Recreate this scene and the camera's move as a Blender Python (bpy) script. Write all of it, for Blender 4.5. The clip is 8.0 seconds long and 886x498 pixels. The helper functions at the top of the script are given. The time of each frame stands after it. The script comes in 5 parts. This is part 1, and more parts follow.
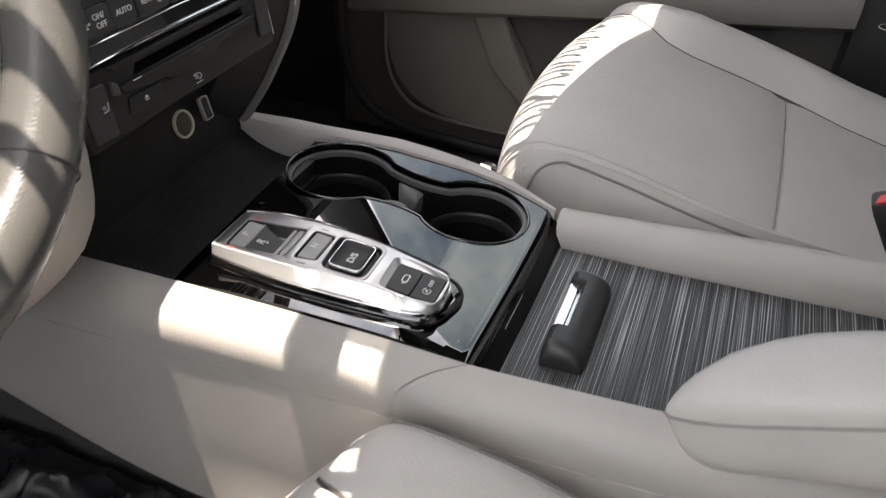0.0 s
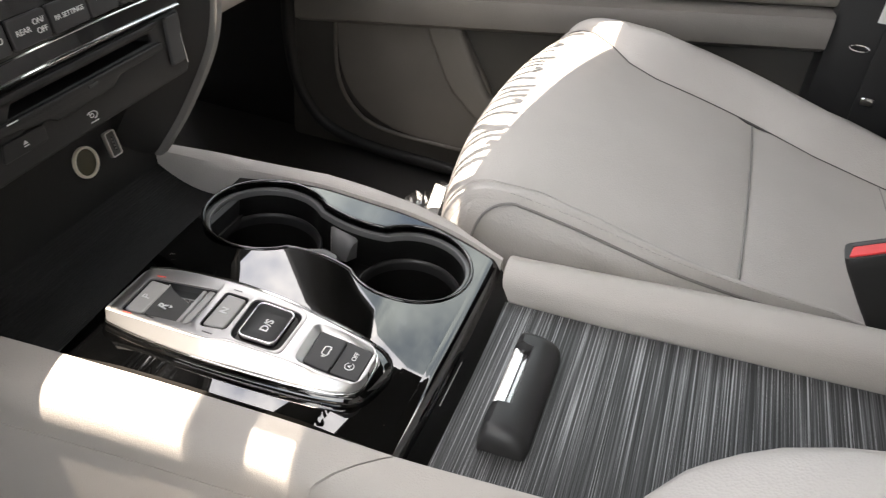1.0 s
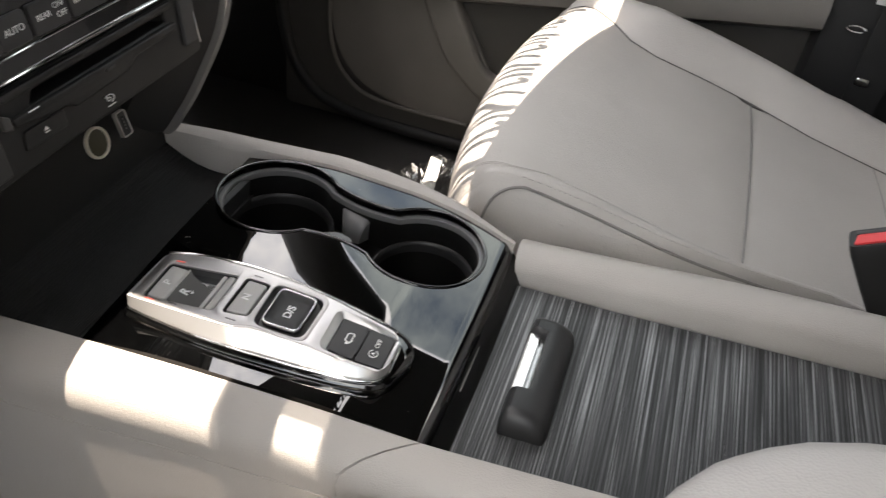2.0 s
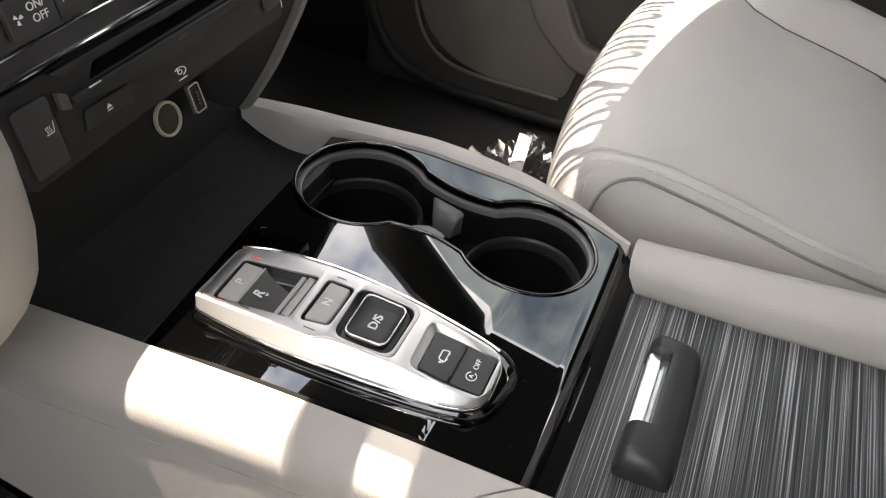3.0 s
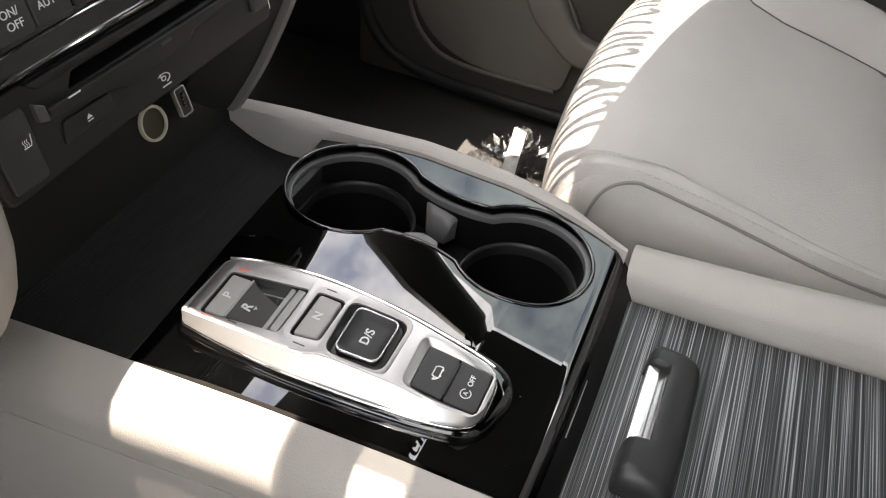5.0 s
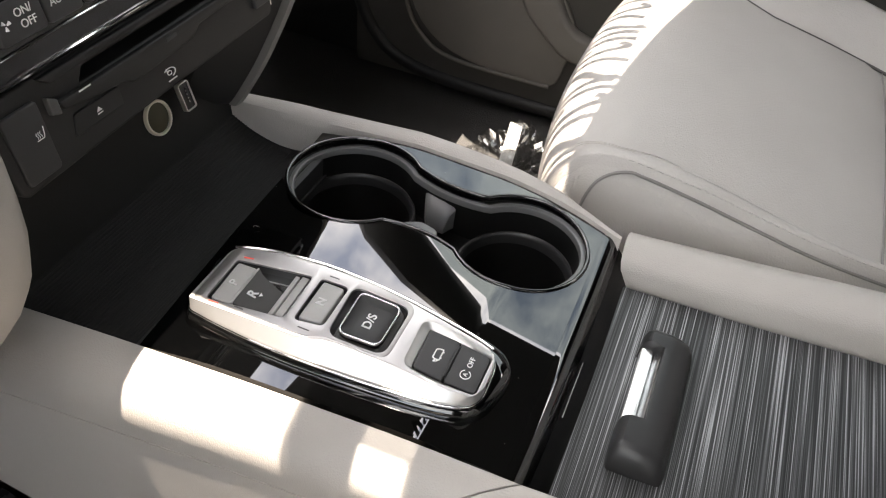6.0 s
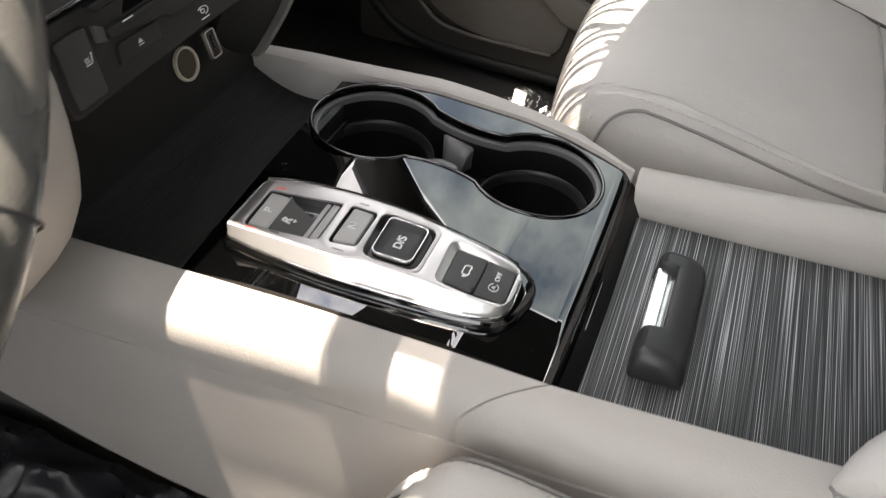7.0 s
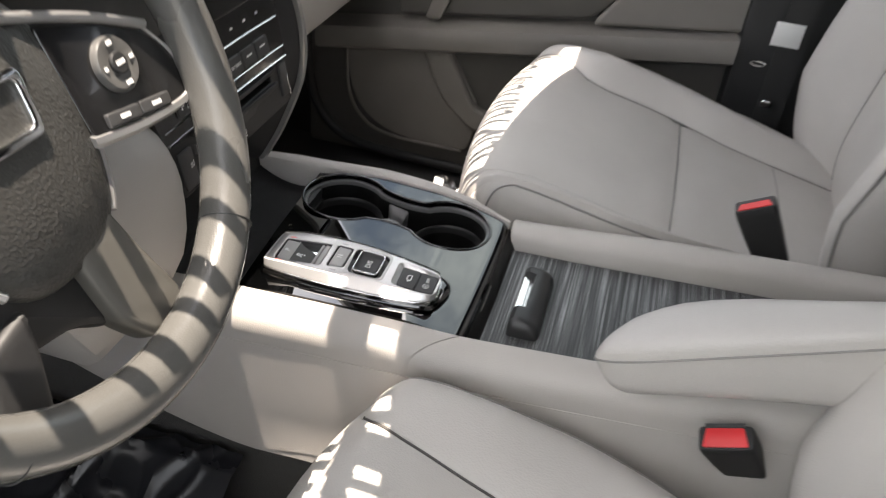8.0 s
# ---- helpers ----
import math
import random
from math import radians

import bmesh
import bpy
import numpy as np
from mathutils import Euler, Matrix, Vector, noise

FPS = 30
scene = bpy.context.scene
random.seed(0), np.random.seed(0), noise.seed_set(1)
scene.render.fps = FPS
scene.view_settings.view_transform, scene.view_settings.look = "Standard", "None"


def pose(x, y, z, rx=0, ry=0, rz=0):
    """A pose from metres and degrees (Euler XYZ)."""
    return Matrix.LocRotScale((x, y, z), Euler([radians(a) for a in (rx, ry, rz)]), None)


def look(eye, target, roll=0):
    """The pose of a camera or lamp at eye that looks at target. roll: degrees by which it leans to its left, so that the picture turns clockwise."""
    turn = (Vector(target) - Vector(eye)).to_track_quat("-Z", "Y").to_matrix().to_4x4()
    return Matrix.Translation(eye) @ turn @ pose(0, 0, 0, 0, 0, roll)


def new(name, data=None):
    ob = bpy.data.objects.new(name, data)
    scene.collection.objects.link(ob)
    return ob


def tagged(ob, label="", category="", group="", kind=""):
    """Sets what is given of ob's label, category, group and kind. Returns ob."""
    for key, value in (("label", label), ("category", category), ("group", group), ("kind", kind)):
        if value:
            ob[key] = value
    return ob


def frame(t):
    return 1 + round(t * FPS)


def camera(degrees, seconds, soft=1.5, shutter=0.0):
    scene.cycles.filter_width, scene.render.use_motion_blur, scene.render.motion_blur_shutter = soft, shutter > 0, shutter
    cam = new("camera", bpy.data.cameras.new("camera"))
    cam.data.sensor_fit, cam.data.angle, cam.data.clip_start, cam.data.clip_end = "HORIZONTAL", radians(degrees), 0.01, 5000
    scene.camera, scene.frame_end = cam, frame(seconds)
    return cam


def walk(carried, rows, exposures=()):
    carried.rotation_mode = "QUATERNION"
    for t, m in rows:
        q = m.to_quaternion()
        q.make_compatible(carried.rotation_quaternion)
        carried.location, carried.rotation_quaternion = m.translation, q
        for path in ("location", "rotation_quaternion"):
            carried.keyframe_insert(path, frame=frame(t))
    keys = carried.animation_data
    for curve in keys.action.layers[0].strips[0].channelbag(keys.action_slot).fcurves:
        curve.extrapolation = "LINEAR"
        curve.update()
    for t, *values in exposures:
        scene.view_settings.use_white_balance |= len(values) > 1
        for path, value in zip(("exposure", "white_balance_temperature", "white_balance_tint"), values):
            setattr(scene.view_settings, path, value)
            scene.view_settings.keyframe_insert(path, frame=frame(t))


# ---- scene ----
cam = camera(57.6, 8.0, soft=1.2, shutter=0.3)
EXPOSURE, KELVIN, TINT = 2.80, 7400, 15
STEPS = [(0, -0.42, -200), (0.5, 0.0, 0), (1.0, 0.05, 0), (1.5, -0.08, 0), (2.0, -0.3, 0), (3.5, 0.03, 0), (4.0, 0.03, 0), (4.5, -0.07, 0), (6.0, 0, 0), (6.5, -0.12, 0), (7.0, -0.12, 0), (7.5, 0, -200), (8.0, -0.34, -200)]
PATH = [
    (0, (-0.437, -0.155, 0.815), (1.108, 0.363, -0.346), 4.8),
    (0.5, (-0.364, -0.143, 0.814), (1.177, 0.374, -0.351), 5.2),
    (1, (-0.347, -0.152, 0.816), (1.214, 0.296, -0.351), 6.3),
    (1.5, (-0.338, -0.151, 0.812), (1.242, 0.174, -0.37), 7.6),
    (2, (-0.352, -0.119, 0.831), (1.177, 0.245, -0.406), 8.3),
    (2.2, (-0.34, -0.106, 0.823), (1.159, 0.311, -0.434), 7.9),
    (3.3, (-0.281, -0.072, 0.795), (1.132, 0.433, -0.528), 6.1),
    (3.5, (-0.278, -0.075, 0.796), (1.129, 0.426, -0.534), 6.0),
    (4, (-0.272, -0.076, 0.796), (1.133, 0.412, -0.539), 6.3),
    (4.5, (-0.266, -0.067, 0.797), (1.14, 0.41, -0.543), 6.7),
    (6, (-0.286, -0.072, 0.805), (1.121, 0.394, -0.538), 6.4),
    (6.5, (-0.293, -0.075, 0.791), (1.107, 0.386, -0.561), 6.0),
    (7, (-0.337, -0.074, 0.786), (1.068, 0.38, -0.563), 5.5),
    (7.2, (-0.376, -0.071, 0.799), (1.041, 0.375, -0.54), 5.6),
    (7.5, (-0.477, -0.097, 0.842), (1.009, 0.345, -0.421), 5.3),
    (7.7, (-0.53, -0.11, 0.881), (1.002, 0.288, -0.342), 6.0),
    (8, (-0.634, -0.151, 0.958), (0.959, 0.196, -0.201), 6.4),
]
walk(cam, [(t, look(eye, target, roll)) for t, eye, target, roll in PATH], [(t, EXPOSURE + e, KELVIN + k, TINT) for t, e, k in STEPS])

# ---- light ----
world = bpy.data.worlds.new("sky")
scene.world = world
world.use_nodes = True
wn = world.node_tree
sky = wn.nodes.new("ShaderNodeTexSky")
sky.sky_type, sky.sun_disc = "NISHITA", False
SUN_EL, SUN_AZ = 79.7, 3.0  # degrees above the horizon; degrees from straight ahead, to the right
sky.sun_elevation, sky.sun_rotation = radians(SUN_EL), radians(SUN_AZ)
# thin broken cloud over the blue
way = wn.nodes.new("ShaderNodeTexCoord")
puff = wn.nodes.new("ShaderNodeTexNoise")
puff.inputs["Scale"].default_value, puff.inputs["Detail"].default_value, puff.inputs["Roughness"].default_value = 4.6, 8, 0.62
wn.links.new(way.outputs["Generated"], puff.inputs["Vector"])
cover = wn.nodes.new("ShaderNodeMapRange")
cover.inputs["From Min"].default_value, cover.inputs["From Max"].default_value = 0.40, 0.62
cover.inputs["To Min"].default_value, cover.inputs["To Max"].default_value = 0.15, 0.95
wn.links.new(puff.outputs[0], cover.inputs["Value"])
cloud = wn.nodes.new("ShaderNodeMix")
cloud.data_type = "RGBA"
cloud.inputs[7].default_value = (12.5, 13.0, 13.4, 1)
wn.links.new(cover.outputs[0], cloud.inputs[0])
wn.links.new(sky.outputs[0], cloud.inputs[6])
wn.links.new(cloud.outputs[2], wn.nodes["Background"].inputs[0])
wn.nodes["Background"].inputs[1].default_value = 0.105
sun = new("sun", bpy.data.lights.new("sun", "SUN"))
sun.data.energy, sun.data.angle, sun.data.color = 2.9, radians(0.3), (1.0, 0.95, 0.87)
sun_way = Vector((math.sin(radians(SUN_AZ)) * math.cos(radians(SUN_EL)), math.cos(radians(SUN_AZ)) * math.cos(radians(SUN_EL)), math.sin(radians(SUN_EL))))
sun.matrix_world = look(sun_way * 6, (0, 0, 0))


# ---- materials ----
def material(name, colour, rough=0.5, metal=0.0, grain=0.0, grain_size=900.0, mottle=0.08, mottle_size=9.0, coat=0.0, spec=0.5, cells=False, emit=0.0, wave=0.0):
    """A surface with slow mottling in colour and gloss, and fine relief (grain in metres)."""
    m = bpy.data.materials.new(name)
    m.use_nodes = True
    n, l = m.node_tree.nodes, m.node_tree.links
    b = n["Principled BSDF"]
    b.inputs["Roughness"].default_value, b.inputs["Metallic"].default_value = rough, metal
    b.inputs["Coat Weight"].default_value, b.inputs["Coat Roughness"].default_value = coat, 0.04
    b.inputs["Specular IOR Level"].default_value = spec
    at = n.new("ShaderNodeTexCoord")
    slow = n.new("ShaderNodeTexNoise")
    slow.inputs["Scale"].default_value, slow.inputs["Detail"].default_value = mottle_size, 5
    l.new(at.outputs["Object"], slow.inputs["Vector"])
    ramp = n.new("ShaderNodeMapRange")
    ramp.inputs["From Min"].default_value, ramp.inputs["From Max"].default_value = 0.3, 0.7
    ramp.inputs["To Min"].default_value, ramp.inputs["To Max"].default_value = 1 - mottle, 1 + mottle
    l.new(slow.outputs[0], ramp.inputs["Value"])
    mul = n.new("ShaderNodeVectorMath")
    mul.operation = "SCALE"
    mul.inputs[0].default_value = colour
    l.new(ramp.outputs[0], mul.inputs["Scale"])
    l.new(mul.outputs[0], b.inputs["Base Color"])
    gloss = n.new("ShaderNodeMath")
    gloss.operation = "MULTIPLY"
    gloss.inputs[1].default_value = rough
    l.new(ramp.outputs[0], gloss.inputs[0])
    l.new(gloss.outputs[0], b.inputs["Roughness"])
    if grain:
        fine = n.new("ShaderNodeTexVoronoi" if cells else "ShaderNodeTexNoise")
        fine.inputs["Scale"].default_value = grain_size
        l.new(at.outputs["Object"], fine.inputs["Vector"])
        bump = n.new("ShaderNodeBump")
        bump.inputs["Distance"].default_value = grain
        bump.inputs["Strength"].default_value = 0.6
        l.new(fine.outputs[0], bump.inputs["Height"])
        l.new(bump.outputs[0], b.inputs["Normal"])
        if wave:  # slow puckering of soft upholstery
            soft = n.new("ShaderNodeTexNoise")
            soft.inputs["Scale"].default_value, soft.inputs["Detail"].default_value = 15, 3
            l.new(at.outputs["Object"], soft.inputs["Vector"])
            swell = n.new("ShaderNodeBump")
            swell.inputs["Distance"].default_value, swell.inputs["Strength"].default_value = wave, 0.8
            l.new(soft.outputs[0], swell.inputs["Height"])
            l.new(swell.outputs[0], bump.inputs["Normal"])
    if emit:
        b.inputs["Emission Color"].default_value = (*colour, 1)
        b.inputs["Emission Strength"].default_value = emit
    return m


GLOSS = material("piano black lacquer", (0.0012, 0.0013, 0.0014), 0.10, coat=1.0, mottle=0.15, mottle_size=25)


def dusty(m):
    """Faint smears and sparse specks of dust over a polished surface."""
    n, l = m.node_tree.nodes, m.node_tree.links
    b = n["Principled BSDF"]
    under = b.inputs["Base Color"].links[0].from_socket
    at = n.new("ShaderNodeTexCoord")
    smear = n.new("ShaderNodeTexNoise")
    smear.inputs["Scale"].default_value, smear.inputs["Detail"].default_value, smear.inputs["Roughness"].default_value = 38, 9, 0.72
    l.new(at.outputs["Object"], smear.inputs["Vector"])
    haze = n.new("ShaderNodeMapRange")
    haze.inputs["From Min"].default_value, haze.inputs["From Max"].default_value = 0.52, 0.80
    haze.inputs["To Max"].default_value = 0.007
    l.new(smear.outputs[0], haze.inputs["Value"])
    cell = n.new("ShaderNodeTexVoronoi")
    cell.inputs["Scale"].default_value = 130
    l.new(at.outputs["Object"], cell.inputs["Vector"])
    split = n.new("ShaderNodeSeparateColor")
    l.new(cell.outputs["Color"], split.inputs[0])
    size = n.new("ShaderNodeMapRange")
    size.inputs["From Min"].default_value, size.inputs["From Max"].default_value = 0.70, 1.0
    size.inputs["To Max"].default_value = 0.065
    l.new(split.outputs[0], size.inputs["Value"])
    dot = n.new("ShaderNodeMath")
    dot.operation = "LESS_THAN"
    l.new(cell.outputs["Distance"], dot.inputs[0])
    l.new(size.outputs[0], dot.inputs[1])
    most = n.new("ShaderNodeMath")
    most.operation = "MAXIMUM"
    l.new(haze.outputs[0], most.inputs[0])
    l.new(dot.outputs[0], most.inputs[1])
    mix = n.new("ShaderNodeMix")
    mix.data_type = "RGBA"
    mix.inputs[7].default_value = (0.30, 0.29, 0.27, 1)
    l.new(most.outputs[0], mix.inputs[0])
    l.new(under, mix.inputs[6])
    l.new(mix.outputs[2], b.inputs["Base Color"])


dusty(GLOSS)
GLOSS.node_tree.nodes["Principled BSDF"].inputs["Specular IOR Level"].default_value = 0.0
GLOSS.node_tree.nodes["Principled BSDF"].inputs["Coat Roughness"].default_value = 0.012
GLOSS.node_tree.nodes["Principled BSDF"].inputs["Coat IOR"].default_value = 1.9
BLACK = material("matt black plastic", (0.022, 0.022, 0.0225), 0.5, grain=0.0002, grain_size=1500)
WALL_BLACK = material("dull black plastic", (0.019, 0.019, 0.0192), 0.6, spec=0.3, grain=0.0002, grain_size=1200)
DARK = material("dark charcoal plastic", (0.021, 0.021, 0.0212), 0.5, spec=0.35, grain=0.0002, grain_size=1200)
RUBBER = material("black rubber mat", (0.027, 0.027, 0.0275), 0.7, spec=0.25, grain=0.0003, grain_size=1000)
LEATHER = material("pale grey leather", (0.50, 0.475, 0.45), 0.45, grain=0.0004, grain_size=620, cells=True, mottle=0.05, wave=0.0025)
SOFT = material("pale grey moulded plastic", (0.47, 0.44, 0.41), 0.45, grain=0.00028, grain_size=1000, cells=True, mottle=0.03)
TRIM_GREY = material("grey satin trim", (0.21, 0.20, 0.19), 0.4, mottle=0.04)
STITCH = material("grey thread", (0.49, 0.47, 0.45), 0.7)
# the shade in the leather creases is put into this dark colour
SEAM = material("seam with crease shade in its colour", (0.075, 0.070, 0.066), 0.7)
PIPING = material("grey leather piping", (0.25, 0.238, 0.226), 0.55)
SILVER = material("satin silver trim", (0.66, 0.65, 0.64), 0.33, metal=0.8, mottle=0.04)
CHROME = material("chrome", (0.8, 0.8, 0.8), 0.06, metal=1.0, mottle=0.02)
BRIGHT = material("brushed bright metal", (0.88, 0.88, 0.88), 0.2, metal=1.0, mottle=0.03)
GREY_KEY = material("grey key plastic", (0.52, 0.51, 0.495), 0.45, mottle=0.03, spec=0.4)
DARK_KEY = material("black key plastic", (0.052, 0.052, 0.053), 0.5, mottle=0.03, spec=0.4)
STEP = material("satin black plastic", (0.026, 0.026, 0.0265), 0.38, mottle=0.08)
# far paler than the liner: skylight on the upward faces is put into the colour
LEDGE = material("cup ledge plastic, skylight in its colour", (0.15, 0.15, 0.15), 0.32, mottle=0.06, spec=0.5)
LINER = material("black cup liner", (0.007, 0.007, 0.007), 0.5, mottle=0.15, spec=0.22, grain=0.00015, grain_size=1800)
GUNMETAL = material("satin grey metal", (0.42, 0.41, 0.395), 0.32, metal=1.0, mottle=0.05)
HUB_HIDE = material("black grained hub cover", (0.048, 0.047, 0.044), 0.42, grain=0.0006, grain_size=420, cells=True)
PAD = material("satin dark control pad", (0.10, 0.098, 0.094), 0.35, mottle=0.05)
SATIN = material("satin grey wheel trim", (0.13, 0.125, 0.112), 0.40, metal=0.3, mottle=0.06)
INK = material("white printed marks", (0.93, 0.93, 0.92), 0.5, mottle=0.02)
RED = material("red plastic", (0.75, 0.035, 0.04), 0.35, mottle=0.05)
STACK_GLOSS = material("dark glossy fascia", (0.012, 0.012, 0.0125), 0.2, coat=0.3, mottle=0.15)
PULL = material("satin black pull", (0.034, 0.034, 0.035), 0.4, mottle=0.06, grain=0.00015, grain_size=1500)
RED_LAMP = material("red indicator lamp", (0.6, 0.08, 0.06), 0.4, emit=0.15)
SLOPE_KEY = material("dark grey key plastic", (0.085, 0.083, 0.081), 0.45, mottle=0.03, spec=0.4)
CARPET = material("charcoal carpet", (0.080, 0.078, 0.076), 0.95, grain=0.003, grain_size=500)
DOOR_GREY = material("taupe door panel", (0.19, 0.175, 0.158), 0.55, grain=0.0004, grain_size=700, cells=True)
PILLAR_GREY = material("dark taupe pillar trim", (0.045, 0.042, 0.039), 0.6, grain=0.0003, grain_size=900)
DOOR_DARK = material("dark door panel", (0.085, 0.080, 0.073), 0.6, grain=0.0003, grain_size=900)
WHITE_CARD = material("white card tag", (0.8, 0.8, 0.78), 0.6, mottle=0.03)
WHEEL_HIDE = material("dark leather wrap", (0.100, 0.098, 0.092), 0.26, grain=0.00012, grain_size=700, cells=True)
ROOF_LINING = material("grey roof lining", (0.09, 0.088, 0.086), 0.9, grain=0.0006, grain_size=900)
PAINT = material("silver body paint", (0.45, 0.46, 0.47), 0.3, metal=0.6, coat=1.0)
ASPHALT = material("asphalt", (0.055, 0.055, 0.057), 0.9, grain=0.004, grain_size=120, mottle=0.25, mottle_size=2)
BRASS = material("pale gold socket ring", (0.82, 0.77, 0.64), 0.3, metal=0.0, emit=0.0)
OLIVE = material("dark olive socket cap", (0.05, 0.046, 0.02), 0.5)


def tambour():
    """Fine streaks that run across the console."""
    m = material("streaked grey laminate", (0.1, 0.1, 0.1), 0.42, mottle=0.05, spec=0.35)
    n, l = m.node_tree.nodes, m.node_tree.links
    b = n["Principled BSDF"]
    at = n.new("ShaderNodeTexCoord")
    place = n.new("ShaderNodeMapping")
    place.inputs["Scale"].default_value = (5, 1250, 5)
    l.new(at.outputs["Object"], place.inputs["Vector"])
    a = n.new("ShaderNodeTexNoise")
    a.inputs["Scale"].default_value, a.inputs["Detail"].default_value = 1.0, 3
    l.new(place.outputs[0], a.inputs["Vector"])
    wide = n.new("ShaderNodeMapping")
    wide.inputs["Scale"].default_value = (3, 120, 3)
    l.new(at.outputs["Object"], wide.inputs["Vector"])
    c = n.new("ShaderNodeTexNoise")
    c.inputs["Scale"].default_value, c.inputs["Detail"].default_value = 1.0, 2
    l.new(wide.outputs[0], c.inputs["Vector"])
    add = n.new("ShaderNodeMix")
    add.data_type = "FLOAT"
    add.inputs[0].default_value = 0.10
    l.new(a.outputs[0], add.inputs[2])
    l.new(c.outputs[0], add.inputs[3])
    ramp = n.new("ShaderNodeValToRGB")
    e = ramp.color_ramp.elements
    e[0].position, e[0].color = 0.40, (0.0135, 0.014, 0.0145, 1)
    e[1].position, e[1].color = 0.65, (0.455, 0.465, 0.475, 1)
    for place_at, shade in ((0.50, 0.050), (0.575, 0.125)):
        mid = e.new(place_at)
        mid.color = (shade * 1.05, shade * 1.08, shade * 1.11, 1)
    l.new(add.outputs[0], ramp.inputs[0])
    l.new(ramp.outputs[0], b.inputs["Base Color"])
    return m


TAMBOUR = tambour()


# ---- builders ----
def part(name, bm, mat, parent=None, label="", smooth=True, at=None):
    """Links a bmesh as one mesh object, under a thing or a part."""
    bmesh.ops.recalc_face_normals(bm, faces=bm.faces)
    me = bpy.data.meshes.new(name)
    bm.to_mesh(me)
    bm.free()
    if smooth:
        me.shade_smooth()
        me.set_sharp_from_angle(angle=radians(38))
    me.materials.append(mat)
    ob = new(name, me)
    if parent is not None:
        ob.parent = parent
    if at is not None:
        ob.matrix_basis = at
    if label:
        tagged(ob, label)
    return ob


def thing(name, label, category, group="", kind="", at=(0, 0, 0)):
    ob = new(name)
    ob.empty_display_size = 0.02
    ob.location = at
    return tagged(ob, label, category, group, kind)


def structure(name, bm, mat, label, category, smooth=True):
    return tagged(part(name, bm, mat, smooth=smooth), label, category, kind="structure")


def loft(rings, bm=None, closed=True, caps=True):
    """Skins a row of rings that have the same number of points."""
    bm = bm or bmesh.new()
    vs = [[bm.verts.new(p) for p in ring] for ring in rings]
    n = len(vs[0])
    for a, b in zip(vs, vs[1:]):
        for i in range(n if closed else n - 1):
            k = (i + 1) % n
            bm.faces.new((a[i], a[k], b[k], b[i]))
    if caps and closed:
        bm.faces.new(vs[0][::-1])
        bm.faces.new(vs[-1])
    return bm


def smooth_line(points, steps=6):
    """Catmull-Rom through points."""
    pts = [Vector(p) for p in points]
    out = []
    for i in range(len(pts) - 1):
        a, b, c, d = pts[max(i - 1, 0)], pts[i], pts[i + 1], pts[min(i + 2, len(pts) - 1)]
        for k in range(steps):
            t = k / steps
            out.append(0.5 * ((2 * b) + (c - a) * t + (2 * a - 5 * b + 4 * c - d) * t * t + (3 * b - a - 3 * c + d) * t ** 3))
    out.append(pts[-1])
    return out


def tube(points, radius, sides=10, bm=None, ring=False):
    """A round bar along points; radius a number or one for each point."""
    bm = bm or bmesh.new()
    pts = [Vector(p) for p in points]
    n = len(pts)
    rings, last = [], None
    for i, p in enumerate(pts):
        if ring:
            d = pts[(i + 1) % n] - pts[i - 1]
        else:
            d = pts[min(i + 1, n - 1)] - pts[max(i - 1, 0)]
        d.normalize()
        if last is None:
            side = d.orthogonal().normalized()
        else:
            side = (last - d * last.dot(d)).normalized()
        last = side
        up = d.cross(side)
        r = radius[i] if isinstance(radius, (list, tuple)) else radius
        rings.append([p + side * (r * math.cos(a)) + up * (r * math.sin(a)) for a in (2 * math.pi * k / sides for k in range(sides))])
    if ring:
        vs = [[bm.verts.new(p) for p in r] for r in rings]
        # match the last ring to the first
        shift = min(range(sides), key=lambda s: (vs[-1][s].co - vs[0][0].co).length)
        for i in range(n):
            a, b = vs[i], vs[(i + 1) % n]
            off = shift if i == n - 1 else 0
            for k in range(sides):
                bm.faces.new((a[(k + off) % sides], a[(k + 1 + off) % sides], b[(k + 1) % sides], b[k % sides]))
        return bm
    return loft(rings, bm)


def box(sx, sy, sz, bevel=0.0, steps=2, centre=(0, 0, 0), bm=None):
    own = bmesh.new()
    bmesh.ops.create_cube(own, size=1.0)
    for v in own.verts:
        v.co = Vector((v.co.x * sx, v.co.y * sy, v.co.z * sz)) + Vector(centre)
    if bevel:
        bmesh.ops.bevel(own, geom=own.edges[:], offset=bevel, segments=steps, profile=0.5, affect="EDGES")
    if bm is None:
        return own
    me = bpy.data.meshes.new("t")
    own.to_mesh(me)
    own.free()
    bm.from_mesh(me)
    bpy.data.meshes.remove(me)
    return bm


def rounded(points, radius, steps=5):
    """A 2D outline with its corners rounded; radius a number or one for each corner."""
    out = []
    n = len(points)
    for i, p in enumerate(points):
        p = Vector(p)
        a, b = Vector(points[i - 1]), Vector(points[(i + 1) % n])
        r = radius[i] if isinstance(radius, (list, tuple)) else radius
        da, db = (a - p), (b - p)
        ra, rb = min(r, da.length * 0.48), min(r, db.length * 0.48)
        s, e = p + da.normalized() * ra, p + db.normalized() * rb
        for k in range(steps + 1):
            t = k / steps
            out.append((1 - t) ** 2 * s + 2 * t * (1 - t) * p + t * t * e)
    return out


